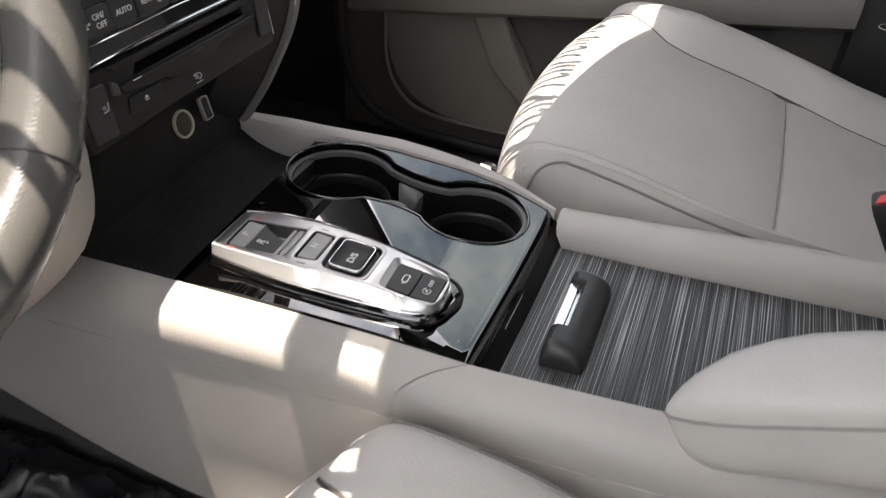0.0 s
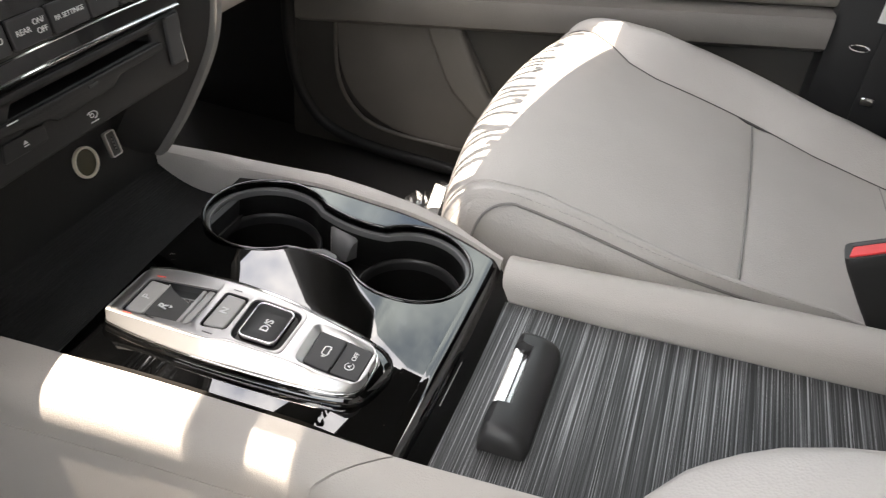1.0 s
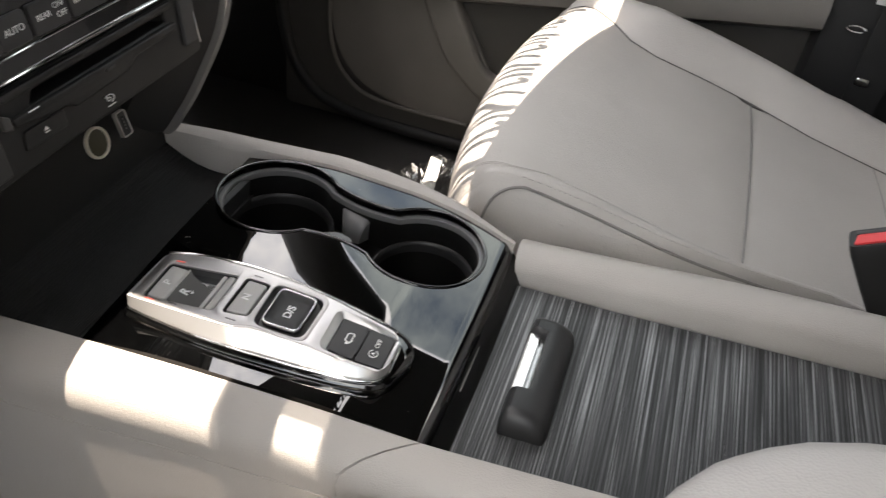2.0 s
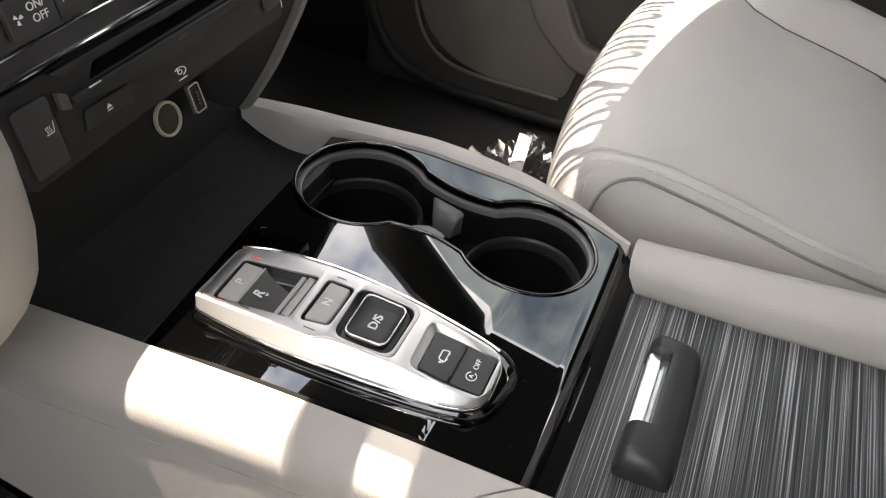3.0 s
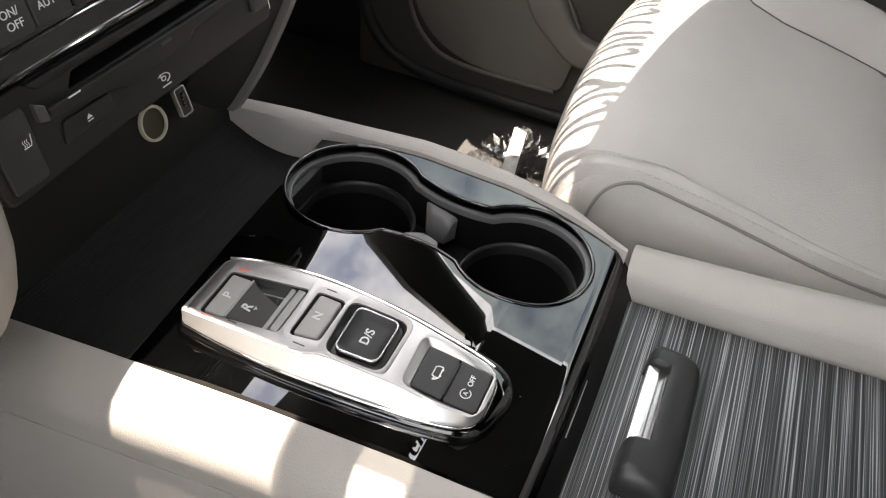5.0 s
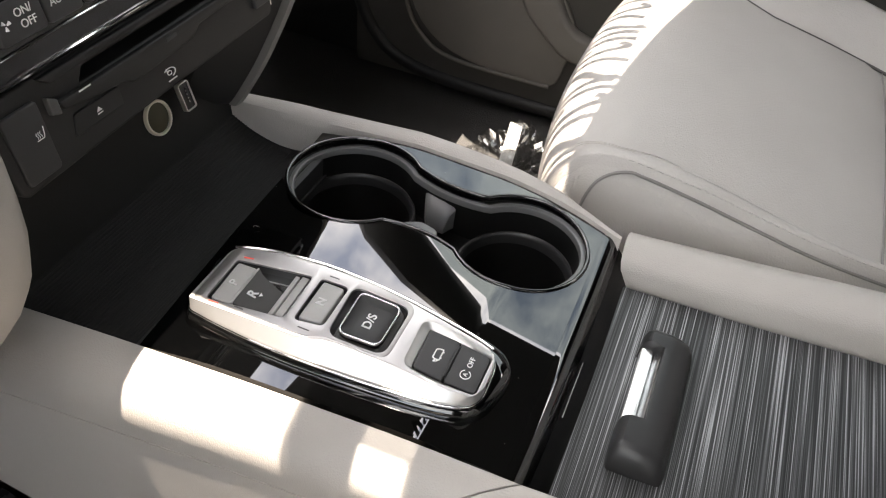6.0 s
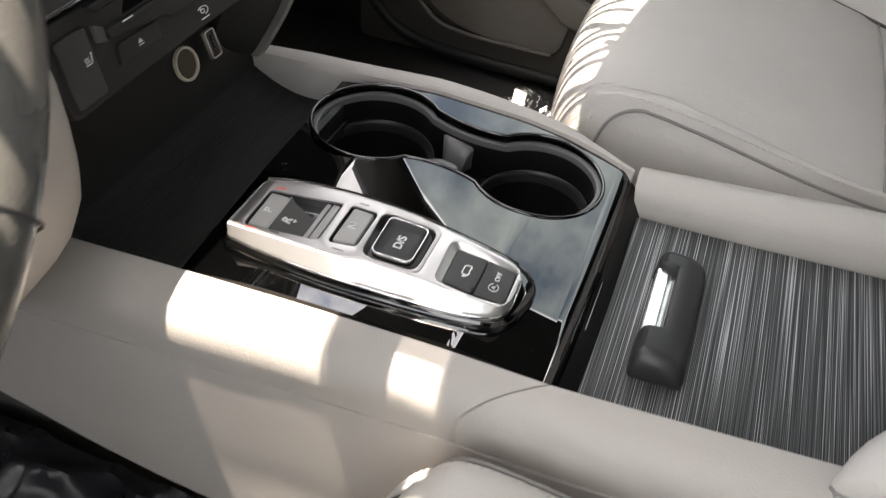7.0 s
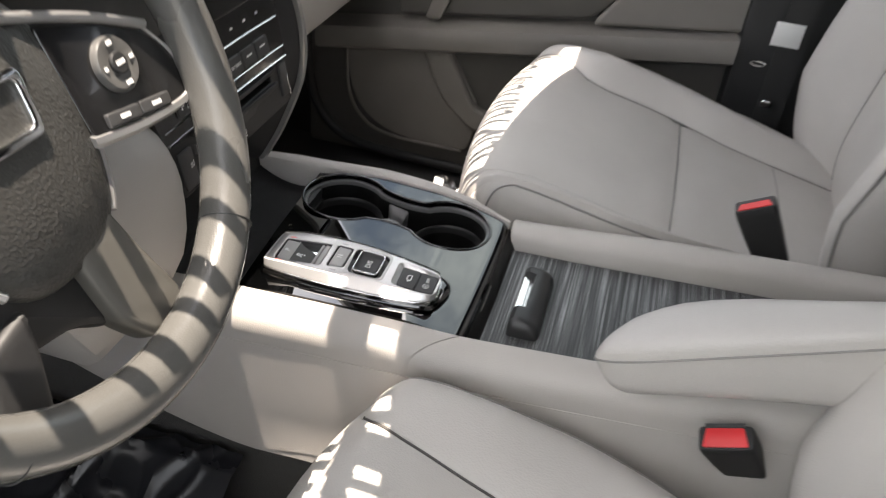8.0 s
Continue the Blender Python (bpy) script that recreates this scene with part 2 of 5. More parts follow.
def slab(outline, z0, z1, bevel=0.002, holes=(), resolution=3):
    """A plate with a 2D outline, holes and softly rounded edges."""
    cu = bpy.data.curves.new("plate", "CURVE")
    cu.dimensions, cu.fill_mode = "2D", "BOTH"
    cu.extrude = max((z1 - z0) / 2 - bevel, 0.00001)
    cu.bevel_depth, cu.bevel_resolution, cu.offset = bevel, resolution, -bevel
    for loop in (outline, *holes):
        sp = cu.splines.new("POLY")
        sp.points.add(len(loop) - 1)
        for q, p in zip(sp.points, loop):
            q.co = (p[0], p[1], 0, 1)
        sp.use_cyclic_u = True
    ob = bpy.data.objects.new("plate", cu)
    scene.collection.objects.link(ob)
    deps = bpy.context.evaluated_depsgraph_get()
    me = bpy.data.meshes.new_from_object(ob.evaluated_get(deps))
    bpy.data.objects.remove(ob)
    bpy.data.curves.remove(cu)
    bm = bmesh.new()
    bm.from_mesh(me)
    bpy.data.meshes.remove(me)
    bmesh.ops.remove_doubles(bm, verts=bm.verts, dist=1e-6)
    for v in bm.verts:
        v.co.z += (z0 + z1) / 2
    return bm


def circle(x, y, r, n=40):
    return [(x + r * math.cos(2 * math.pi * k / n), y + r * math.sin(2 * math.pi * k / n)) for k in range(n)]


def lathe(profile, n=40, x=0, y=0, caps=True):
    """Turns (radius, z) pairs about an upright axis."""
    return loft([[(x + r * math.cos(2 * math.pi * k / n), y + r * math.sin(2 * math.pi * k / n), z) for k in range(n)] for r, z in profile], caps=caps)


def lettering(text, size, mat, parent, at, depth=0.0003, name="mark", bold=0.0):
    cu = bpy.data.curves.new("words", "FONT")
    cu.body, cu.size, cu.extrude, cu.offset = text, size, depth, bold
    cu.align_x, cu.align_y = "CENTER", "CENTER"
    ob = bpy.data.objects.new("words", cu)
    scene.collection.objects.link(ob)
    me = bpy.data.meshes.new_from_object(ob.evaluated_get(bpy.context.evaluated_depsgraph_get()))
    bpy.data.objects.remove(ob)
    bpy.data.curves.remove(cu)
    bm = bmesh.new()
    bm.from_mesh(me)
    bpy.data.meshes.remove(me)
    return part(name, bm, mat, parent, smooth=False, at=at)


# ---- ground, car shell ----
bm = bmesh.new()
bmesh.ops.create_grid(bm, x_segments=8, y_segments=8, size=400)
for v in bm.verts:
    v.co.z = -0.45
structure("ground", bm, ASPHALT, "grey asphalt ground outside the car", "ground")
MID = 0.07  # the car's middle


def header(x):
    """The windscreen's upper edge, bowed forwards in the middle."""
    return 0.165 - (0.20 if x > MID else 0.29) * (x - MID) ** 2 - 0.016 * max(0.0, min(1.0, (-0.09 - x) / 0.04))


def screen_z(y):
    """Height of the windscreen over y."""
    return 1.19 - 0.44 * (y - 0.14)


structure("floor", box(1.66, 2.4, 0.05, 0.01, centre=(MID, -0.3, 0.06)), CARPET, "charcoal carpeted car floor", "floor")
roof_out = [(x, header(x) - 0.0145) for x in [MID - 0.66 + 1.32 * k / 16 for k in range(17)]] + [(MID + 0.66, -1.6), (MID - 0.66, -1.6)]
structure("ceiling", slab(roof_out, 1.185, 1.27, 0.004), ROOF_LINING, "grey fabric roof lining of the car", "ceiling")
PILLAR = [((0.680, 0.140, 1.190), (0.745, 0.06, 1.228)), ((0.680, 0.21, 1.158), (0.752, 0.150, 1.192)), ((0.690, 0.325, 1.108), (0.765, 0.250, 1.112)), ((0.725, 0.42, 1.066), (0.787, 0.335, 1.05)), ((0.81, 0.51, 1.03), (0.805, 0.405, 0.96)), ((0.90, 0.68, 0.95), (0.845, 0.51, 0.85)), ((0.95, 0.84, 0.87), (0.865, 0.63, 0.76))]
for name, side in (("pillar_right", 1), ("pillar_left", -1)):
    rows = []
    for a, b in PILLAR:
        a, b = (Vector((MID + side * (p[0] - MID), p[1], p[2])) for p in (a, b))
        out = Vector((side * 0.075, 0.02, 0.085))
        mid = a.lerp(b, 0.5) - out * 0.12
        rows.append([a + out * 0.08, a.lerp(mid, 0.25) - out * 0.03, mid, b.lerp(mid, 0.25) - out * 0.03, b + out * 0.08, b + out, a + out])
    structure(name, loft(rows), PILLAR_GREY, "dark taupe windscreen pillar trim", "pillar")
for name, side in (("roof_rail_right", 1), ("roof_rail_left", -1)):
    structure(name, loft([[(MID + side * (x - MID), y, z) for x, z in ((0.70, 1.189), (0.722, 1.192), (0.737, 1.202), (0.748, 1.219), (0.80, 1.282), (0.86, 1.35), (0.84, 1.38), (0.70, 1.30))] for y in (0.10, -0.3, -0.8, -1.58)]), ROOF_LINING, "grey side rail of the roof", "ceiling")
structure("bonnet", loft([[(x, 0.84, 0.80), (x, 0.86, 0.86), (x, 1.3, 0.84), (x, 1.9, 0.70), (x, 2.0, 0.5), (x, 2.0, 0.1), (x, 0.84, 0.1)] for x in (MID - 0.85, MID - 0.7, MID, MID + 0.7, MID + 0.85)]), PAINT, "silver bonnet before the windscreen", "bonnet")


# ---- centre console ----
def rise(y):
    """The console climbs gently behind the shifter."""
    return 0.085 * max(0.0, -0.06 - y)


console = thing("centre_console", "pale grey centre console with piano black shifter panel", "car console")

# inner edges of the two sills: y, x
LEFT_EDGE = [(0.40, -0.075), (0.30, -0.064), (0.20, -0.056), (0.11, -0.050), (0.02, -0.046), (-0.053, -0.045), (-0.15, -0.043), (-0.30, -0.040), (-0.60, -0.036)]
RIGHT_EDGE = [(0.40, 0.160), (0.30, 0.176), (0.24, 0.187), (0.20, 0.195), (0.12, 0.205), (0.04, 0.200), (-0.02, 0.187), (-0.053, 0.176), (-0.15, 0.170), (-0.30, 0.166), (-0.60, 0.160)]


def edge_x(table, y):
    for (ya, xa), (yb, xb) in zip(table, table[1:]):
        if yb <= y <= ya:
            t = (ya - y) / (ya - yb)
            return xa + (xb - xa) * t
    return table[-1][1] if y < table[-1][0] else table[0][1]


def left_section(y, drop=0.0):
    """Outline of the driver's side sill, as (x, z, shift along y)."""
    x, r = edge_x(LEFT_EDGE, y), rise(y)
    w = 0.004 * max(0.0, min(1.0, (y - 0.0) / 0.2))
    pts = [(x + 0.001, 0.395), (x, 0.4300), (x - 0.0016, 0.4327), (x - 0.006, 0.4324), (x - 0.014, 0.4300), (x - 0.0215 - w, 0.4252), (x - 0.0272 - w, 0.4182), (x - 0.0302 - w, 0.4110), (x - 0.0311 - w, 0.4030), (x - 0.0304 - w, 0.389)]
    return [(px, pz + r * (1 if pz > 0.39 else 0.9)) for px, pz in pts]


def side_section(y):
    """Outline of the side panel under the sill."""
    x, r = edge_x(LEFT_EDGE, y), rise(y)
    w = 0.004 * max(0.0, min(1.0, (y - 0.0) / 0.2))
    low = 0.238 - 0.05 * max(0.0, min(1.0, (0.08 - y) / 0.12)) + 0.10 * max(0.0, (y - 0.15) / 0.25) ** 1.5
    return [(x - 0.026 - w, 0.3890 + r), (x - 0.0309 - w, 0.3888 + r), (x - 0.0320 - w, 0.37 + r), (x - 0.0334 - w, 0.335), (x - 0.0358 - w, 0.295 if low < 0.29 else 0.5 * (0.335 + low)), (x - 0.0365 - w, low), (x - 0.04, low - 0.004), (x - 0.02, 0.36)]


def skewed(y, pts, joint=True):
    """The joint between the two sill pieces runs slanting forwards as it goes outwards."""
    x0 = pts[0][0]
    k = max(0.0, 1 - abs(y + 0.0535) / 0.08) if joint else 0
    return [(px, y + k * 1.5 * max(0.0, x0 - px), pz) for px, pz in pts]


def stations(a, b, n):
    return [a + (b - a) * i / n for i in range(n + 1)]


def close_section(pts):
    return pts + [(pts[-1][0] + 0.012, pts[-1][1] - 0.001), (pts[0][0] - 0.004, pts[0][1] - 0.004)]


part("sill", loft([skewed(y, close_section(left_section(y))) for y in stations(0.40, -0.0526, 34)]), SOFT, console, "pale grey grained sill beside the driver")
part("sill", loft([skewed(y, close_section(left_section(y))) for y in stations(-0.0546, -0.60, 30)]), SOFT, console, "pale grey rear sill beside the driver")
part("side_panel", loft([[(px, y, pz) for px, pz in side_section(y)] for y in stations(0.42, -0.60, 50)]), SOFT, console, "pale grey side panel on the driver's side")


def right_front(y):
    x = edge_x(RIGHT_EDGE, y)
    t = max(0.0, min(1.0, (0.0 - y) / 0.05))
    top = 0.436 - 0.006 * t + 0.006 * max(0.0, min(1.0, (y - 0.2) / 0.08))
    up = 0.0040 * max(0.0, min(1.0, (y - 0.0) / 0.08, (0.30 - y) / 0.07))  # the outer shoulder stands higher beside the cups
    return [(x - 0.004, 0.39), (x - 0.002, top - 0.006), (x, top), (x + 0.006 - 0.003 * t, top + 0.0015 - 0.001 * t + 0.6 * up), (x + 0.012 - 0.009 * t, top - 0.001 - 0.003 * t + 1.2 * up), (x + 0.015 - 0.008 * t, top - 0.008 + up), (x + 0.018 - 0.006 * t, 0.40), (x + 0.030, 0.30), (x + 0.02, 0.24), (x - 0.004, 0.30)]


def right_rear(y):
    x, r = edge_x(RIGHT_EDGE, y), rise(y) + 0.003 - 0.009 * max(0.0, min(1.0, (y + 0.26) / 0.20)) ** 1.4
    return [(x - 0.0155, 0.39 + r), (x - 0.0145, 0.408 + r), (x - 0.0125, 0.4190 + r), (x - 0.0100, 0.4250 + r), (x - 0.0055, 0.4284 + r), (x + 0.002, 0.4305 + r), (x + 0.009, 0.4315 + r), (x + 0.017, 0.4305 + r), (x + 0.024, 0.427 + r), (x + 0.030, 0.420 + r), (x + 0.034, 0.40 + r), (x + 0.045, 0.30), (x + 0.03, 0.2), (x - 0.004, 0.30)]


part("sill", loft([[(px, y, pz) for px, pz in right_front(y)] for y in stations(0.40, -0.0526, 36)]), SOFT, console, "narrow pale grey sill beside the cup holders")
part("sill", loft([[(px, y - 0.28 * max(0.0, 0.43 - max(pz, 0.38)) * max(0.0, 1 + (y + 0.0546) / 0.06), pz) for px, pz in right_rear(y)] for y in stations(-0.0546, -0.60, 30)]), SOFT, console, "pale grey rear sill beside the passenger seat")

# glossy panel with the cup holder opening
TOP = 0.4335
CUPS = ((0.1462, 0.1455, 0.0500), (0.1380, 0.0125, 0.0478))


def figure_eight(grow=0.0, n=28):
    (xa, ya, ra), (xb, yb, rb) = CUPS
    ra, rb = ra + grow, rb + grow
    out = []
    for k in range(n + 1):  # round the front cup, from its inner side over the front to its outer side
        a = radians(228 - (228 + 48) * k / n)
        out.append((xa + ra * math.cos(a), ya + ra * math.sin(a)))
    p, q = Vector(out[-1]), Vector((xb + rb * math.cos(radians(46)), yb + rb * math.sin(radians(46))))
    dip = Vector((0.1655 + grow, 0.077))
    for k in range(1, 8):
        t = k / 8
        out.append(tuple((1 - t) ** 2 * p + 2 * t * (1 - t) * dip + t * t * q))
    for k in range(n + 1):
        a = radians(46 - (46 + 230) * k / n)
        out.append((xb + rb * math.cos(a), yb + rb * math.sin(a)))
    p, q = Vector(out[-1]), Vector(out[0])
    dip = Vector((0.1195 - grow, 0.078))
    for k in range(1, 8):
        t = k / 8
        out.append(tuple((1 - t) ** 2 * p + 2 * t * (1 - t) * dip + t * t * q))
    return out


def drop(y):
    """How far the panel has sunk towards its rear edge."""
    t = max(0.0, 0.014 - y)
    return 4.2 * t * t if t < 0.012 else 0.000605 + 0.1008 * (t - 0.012)


def bend(bm):
    """The panel rolls off gently towards the storage bin and towards its rear edge."""
    cut = [0.132 + 0.005 * k for k in range(13)] + [0.015 - 0.0015 * k for k in range(10)] + [-0.010, -0.025]
    for y in cut:
        bmesh.ops.bisect_plane(bm, geom=bm.verts[:] + bm.edges[:] + bm.faces[:], plane_co=(0, y, 0), plane_no=(0, 1, 0))
    for v in bm.verts:
        t = max(0.0, v.co.y - 0.138)
        v.co.z -= (0.075 * t if t < 0.012 else 0.0009 + 0.105 * (t - 0.012)) + drop(v.co.y)
    return bm


panel_outline = [(edge_x(LEFT_EDGE, y) + 0.001, y) for y in stations(0.186, -0.0403, 10)]
panel_outline += [(edge_x(RIGHT_EDGE, y) - 0.0015, y) for y in stations(-0.0403, 0.200, 14)]
panel_outline += [(0.06, 0.1945)]
part("gloss_panel", bend(slab(panel_outline, 0.415, TOP, 0.0, [figure_eight(0.0015)])), GLOSS, console, "piano black lacquered shifter panel with dust")


def lip(y0):
    """The panel's rear edge, rounded over and falling to the tray."""
    pts = [(-0.0402, TOP - 0.0015), (-0.0404, TOP), (-0.0415, TOP - 0.00003), (-0.0440, TOP - 0.0003), (-0.047, TOP - 0.0016), (-0.050, TOP - 0.004), (-0.0535, TOP - 0.009), (-0.060, 0.412), (-0.066, 0.402), (-0.066, 0.392), (-0.036, 0.392)]
    return pts


rings = []
for i in range(15):
    t = i / 14
    ya = -0.045
    xa, xb = edge_x(LEFT_EDGE, ya) + 0.001, edge_x(RIGHT_EDGE, ya) - 0.001
    x = xa + (xb - xa) * t
    rings.append([(x, y - 0.002 * math.sin(math.pi * t) * (1 if y < -0.041 else 0), z) for y, z in ((y, z - drop(max(y, -0.0415)) if z > 0.42 else z) for y, z in lip(0))])
part("panel_lip", loft([r[:7] + [(r[6][0], -0.040, r[6][2] - 0.001)] for r in rings]), GLOSS, console, "rounded black rear edge of the panel")
part("panel_riser", loft([r[5:] for r in rings]), LINER, console, "dark riser behind the panel")
part("slit", box(0.046, 0.0008, 0.0005, centre=(0.040, -0.0573, 0.4173)), TRIM_GREY, console, "thin bright line in the panel's rear edge")

# raised glossy rim round the cups, the ledge of the liner, the wells and the saddle between
part("cup_rim", tube([(x, y, TOP - 0.0002 - drop(y)) for x, y in figure_eight(0.0014)], 0.0016, 10, ring=True), GLOSS, console, "raised glossy black rim round the cup holders")
part("cup_wall", loft([[(x, y, z - (drop(y) if z > 0.427 else 0)) for x, y in figure_eight(g)] for g, z in ((0.0012, TOP - 0.001), (0.0004, TOP - 0.004), (0.0, 0.4262))], caps=False), GLOSS, console)
part("liner_edge", slab(figure_eight(0.0012), 0.4185, 0.4272, 0.0010, [figure_eight(-0.0036)]), LEDGE, console, "satin ledge of the cup liner, skylight put into its grey")
part("liner_wall", loft([[(x, y, z) for x, y in figure_eight(g)] for g, z in ((-0.0034, 0.4255), (-0.0042, 0.410), (-0.0046, 0.4045), (-0.0046, 0.392))], caps=False), LINER, console, "matt black wall of the cup liner")
part("cup_neck", slab(figure_eight(-0.0042), 0.386, 0.3925, 0.0008, [circle(x, y, r - 0.0070) for x, y, r in CUPS]), LINER, console, "matt black floor between the cups")
for x, y, r in CUPS:
    part("cup_step", lathe([(r - 0.0034, 0.3960), (r - 0.0037, 0.4018), (r - 0.0044, 0.4034), (r - 0.0056, 0.4036), (r - 0.0068, 0.4026), (r - 0.0075, 0.4000), (r - 0.0078, 0.394)], 48, x, y, False), STEP, console, "rounded satin step in the cup well")
    part("cup_well", lathe([(r - 0.0070, 0.3985), (r - 0.0078, 0.391), (r - 0.0130, 0.352), (r - 0.0165, 0.3485), (r - 0.019, 0.347), (0.001, 0.3465)], 48, x, y, False), LINER, console, "matt black cup well with a step")
part("cup_saddle", loft([[(x, y, 0.398), (x, y, z - 0.0022), (x, y + 0.0022 * k, z - 0.0004), (x, y + 0.005 * k, z), (x, 0.082, z + 0.0006), (x, y2 - 0.005 * k, z), (x, y2 - 0.0022 * k, z - 0.0004), (x, y2, z - 0.0022), (x, y2, 0.398)] for x, y, y2, z, k in ((0.1560, 0.0765, 0.0905, 0.4020, 0.8), (0.1590, 0.0750, 0.0920, 0.4095, 0.9), (0.1625, 0.0735, 0.0940, 0.4152, 1), (0.1670, 0.0710, 0.0965, 0.4185, 1), (0.1730, 0.0680, 0.0990, 0.4205, 1), (0.1850, 0.0610, 0.1040, 0.4216, 1))]), LEDGE, console, "satin saddle between the cups, skylight put into its grey")
part("cup_tab", slab(rounded([(0.1100, 0.096), (0.1210, 0.0955), (0.1275, 0.083), (0.1235, 0.069), (0.1110, 0.066)], 0.004), 0.4240, 0.4296, 0.001), LEDGE, console, "small flap between the cups, skylight put into its grey")

# storage bin before the panel
def bin_z(y):
    """The bin's floor curves up towards the socket wall."""
    t = max(0.0, y - 0.225)
    return 0.4060 + 0.10 * t + 7.0 * t * t


part("bin_floor", loft([[(-0.061, y, bin_z(y) - 0.008), (-0.061, y, bin_z(y)), (0.195, y, bin_z(y)), (0.195, y, bin_z(y) - 0.008)] for y in stations(0.184, 0.286, 18)]), RUBBER, console, "ribbed black rubber mat in the storage bin")
ribs = bmesh.new()
for k in range(46):
    y = 0.194 + 0.0020 * k
    loft([[(x, y - 0.0006, bin_z(y) - 0.0004), (x, y - 0.0004, bin_z(y) + 0.0004), (x, y + 0.0004, bin_z(y) + 0.0004), (x, y + 0.0006, bin_z(y) - 0.0004)] for x in (-0.052, 0.180)], ribs)
tagged(part("ribs", ribs, RUBBER, console, smooth=False), kind="stuff")
part("bin_front", loft([[(x, 0.197, 0.396), (x, 0.192, 0.4235), (x, 0.190, 0.4245), (x, 0.186, 0.422), (x, 0.186, 0.396)] for x in (-0.054, 0.19)]), BLACK, console)
part("socket_wall", loft([[(x, 0.272, 0.398), (x, 0.2765, 0.44), (x, 0.2905, 0.485), (x, 0.302, 0.53), (x, 0.32, 0.53), (x, 0.32, 0.398)] for x in (-0.07, 0.0, 0.08, 0.185)]), WALL_BLACK, console, "black wall with the power sockets")
WALL = Matrix.Translation((0.102, 0.2845, 0.466)) @ Euler((radians(90 - 17.3), 0, 0)).to_matrix().to_4x4()
socket = part("socket", lathe([(0.0110, 0.0), (0.0110, 0.0022), (0.0114, 0.0028), (0.0125, 0.0028), (0.0131, 0.0020), (0.0131, -0.002)], 36), BRASS, console, "round power socket with pale gold ring", at=WALL)
part("socket_cap", lathe([(0.0113, -0.002), (0.0113, 0.0006), (0.009, 0.0012), (0.0005, 0.0013)], 32), OLIVE, socket, "dark olive socket cap")
USB = Matrix.Translation((0.1275, 0.2755, 0.4735)) @ Euler((radians(90 - 17.3), 0, 0)).to_matrix().to_4x4()
usb_out = rounded([(-0.0058, -0.0108), (0.0058, -0.0108), (0.0058, 0.0108), (-0.0058, 0.0108)], 0.0022)
usb_in = rounded([(-0.0050, -0.0100), (0.0050, -0.0100), (0.0050, 0.0100), (-0.0050, 0.0100)], 0.0016)
port = part("usb_port", slab(usb_out, -0.004, 0.0002, 0.0002, [usb_in]), SILVER, console, "upright charging port with a silver frame", at=USB)
part("port_throat", slab(usb_in, -0.005, -0.001, 0.0002), BLACK, port)
part("port_tongue", box(0.0022, 0.012, 0.002, 0.0003, centre=(0.0012, 0, 0.0)), DARK_KEY, port)
for k in range(4):
    part("contact", box(0.0004, 0.0012, 0.0004, centre=(-0.0002, -0.0042 + 0.0028 * k, 0.0003)), SILVER, port)

# roll-top cover of the rear tray
part("tambour_cover", loft([[(-0.045, y, 0.392 + rise(y)), (-0.045, y, 0.405 + rise(y)), (edge_x(RIGHT_EDGE, y) - 0.0185, y, 0.405 + rise(y)), (edge_x(RIGHT_EDGE, y) - 0.0185, y, 0.392 + rise(y))] for y in stations(-0.060, -0.58, 24)]), TAMBOUR, console, "roll-top cover in streaked dark grey laminate")


def pull_section(x):
    """Cross-section of the pull, seen along the console's width."""
    e = min(1.0, (min(x, 0.109 - x) + 0.0001) / 0.010)
    k = math.sqrt(max(0.0, 1 - (1 - e) ** 2))
    h = 0.006 + 0.0135 * k
    y0, y1 = -0.0875 - 0.003 * (1 - k), -0.1225 + 0.003 * (1 - k)
    z = 0.405 + rise(-0.10) + 0.0002
    slot = 0.029 < x < 0.0905
    pts = [(y0, z), (y0 - 0.0005, z + h * 0.5), (y0 - 0.0025, z + h * 0.86), (y0 - 0.006, z + h)]
    if slot:
        pts = [(y0 - 0.013, z), (y0 - 0.0135, z + h * 0.5), (y0 - 0.014, z + h * 0.86), (y0 - 0.0148, z + h * 0.97)]
    pts += [(y0 - 0.0165, z + h * 0.985), (y0 - 0.022, z + h * 0.93), (y1 + 0.006, z + h * 0.76), (y1 + 0.002, z + h * 0.45), (y1, z)]
    return [(x, y, zz) for y, zz in pts]


xs = [0.0, 0.0006, 0.0018, 0.0035, 0.0055, 0.008, 0.011, 0.016, 0.022, 0.0282, 0.0296, 0.040, 0.055, 0.065, 0.075, 0.085, 0.0902, 0.0916, 0.094, 0.098, 0.101, 0.1035, 0.1055, 0.1072, 0.1084, 0.109]
pull = part("pull", loft([pull_section(x) for x in xs]), PULL, console, "black plastic pull with a chrome bar")
zc = 0.405 + rise(-0.10)
part("chrome_bar", loft([[(x, -0.0885, zc + 0.0085), (x, -0.0892, zc + 0.0122), (x, -0.0905, zc + 0.0131), (x, -0.0962, zc + 0.0134), (x, -0.0968, zc + 0.0128), (x, -0.0970, zc + 0.0025), (x, -0.090, zc + 0.0025)] for x in (0.0302, 0.0895)]), BRIGHT, pull, "bright chrome bar")
part("chrome_back", loft([[(x, -0.0972, zc + 0.002), (x, -0.0974, zc + 0.0112), (x, -0.0990, zc + 0.0124), (x, -0.1006, zc + 0.0146), (x, -0.1014, zc + 0.0152), (x, -0.1018, zc + 0.0146), (x, -0.1018, zc + 0.002)] for x in (0.0305, 0.0890)]), BRIGHT, pull, "curved chrome back of the recess")

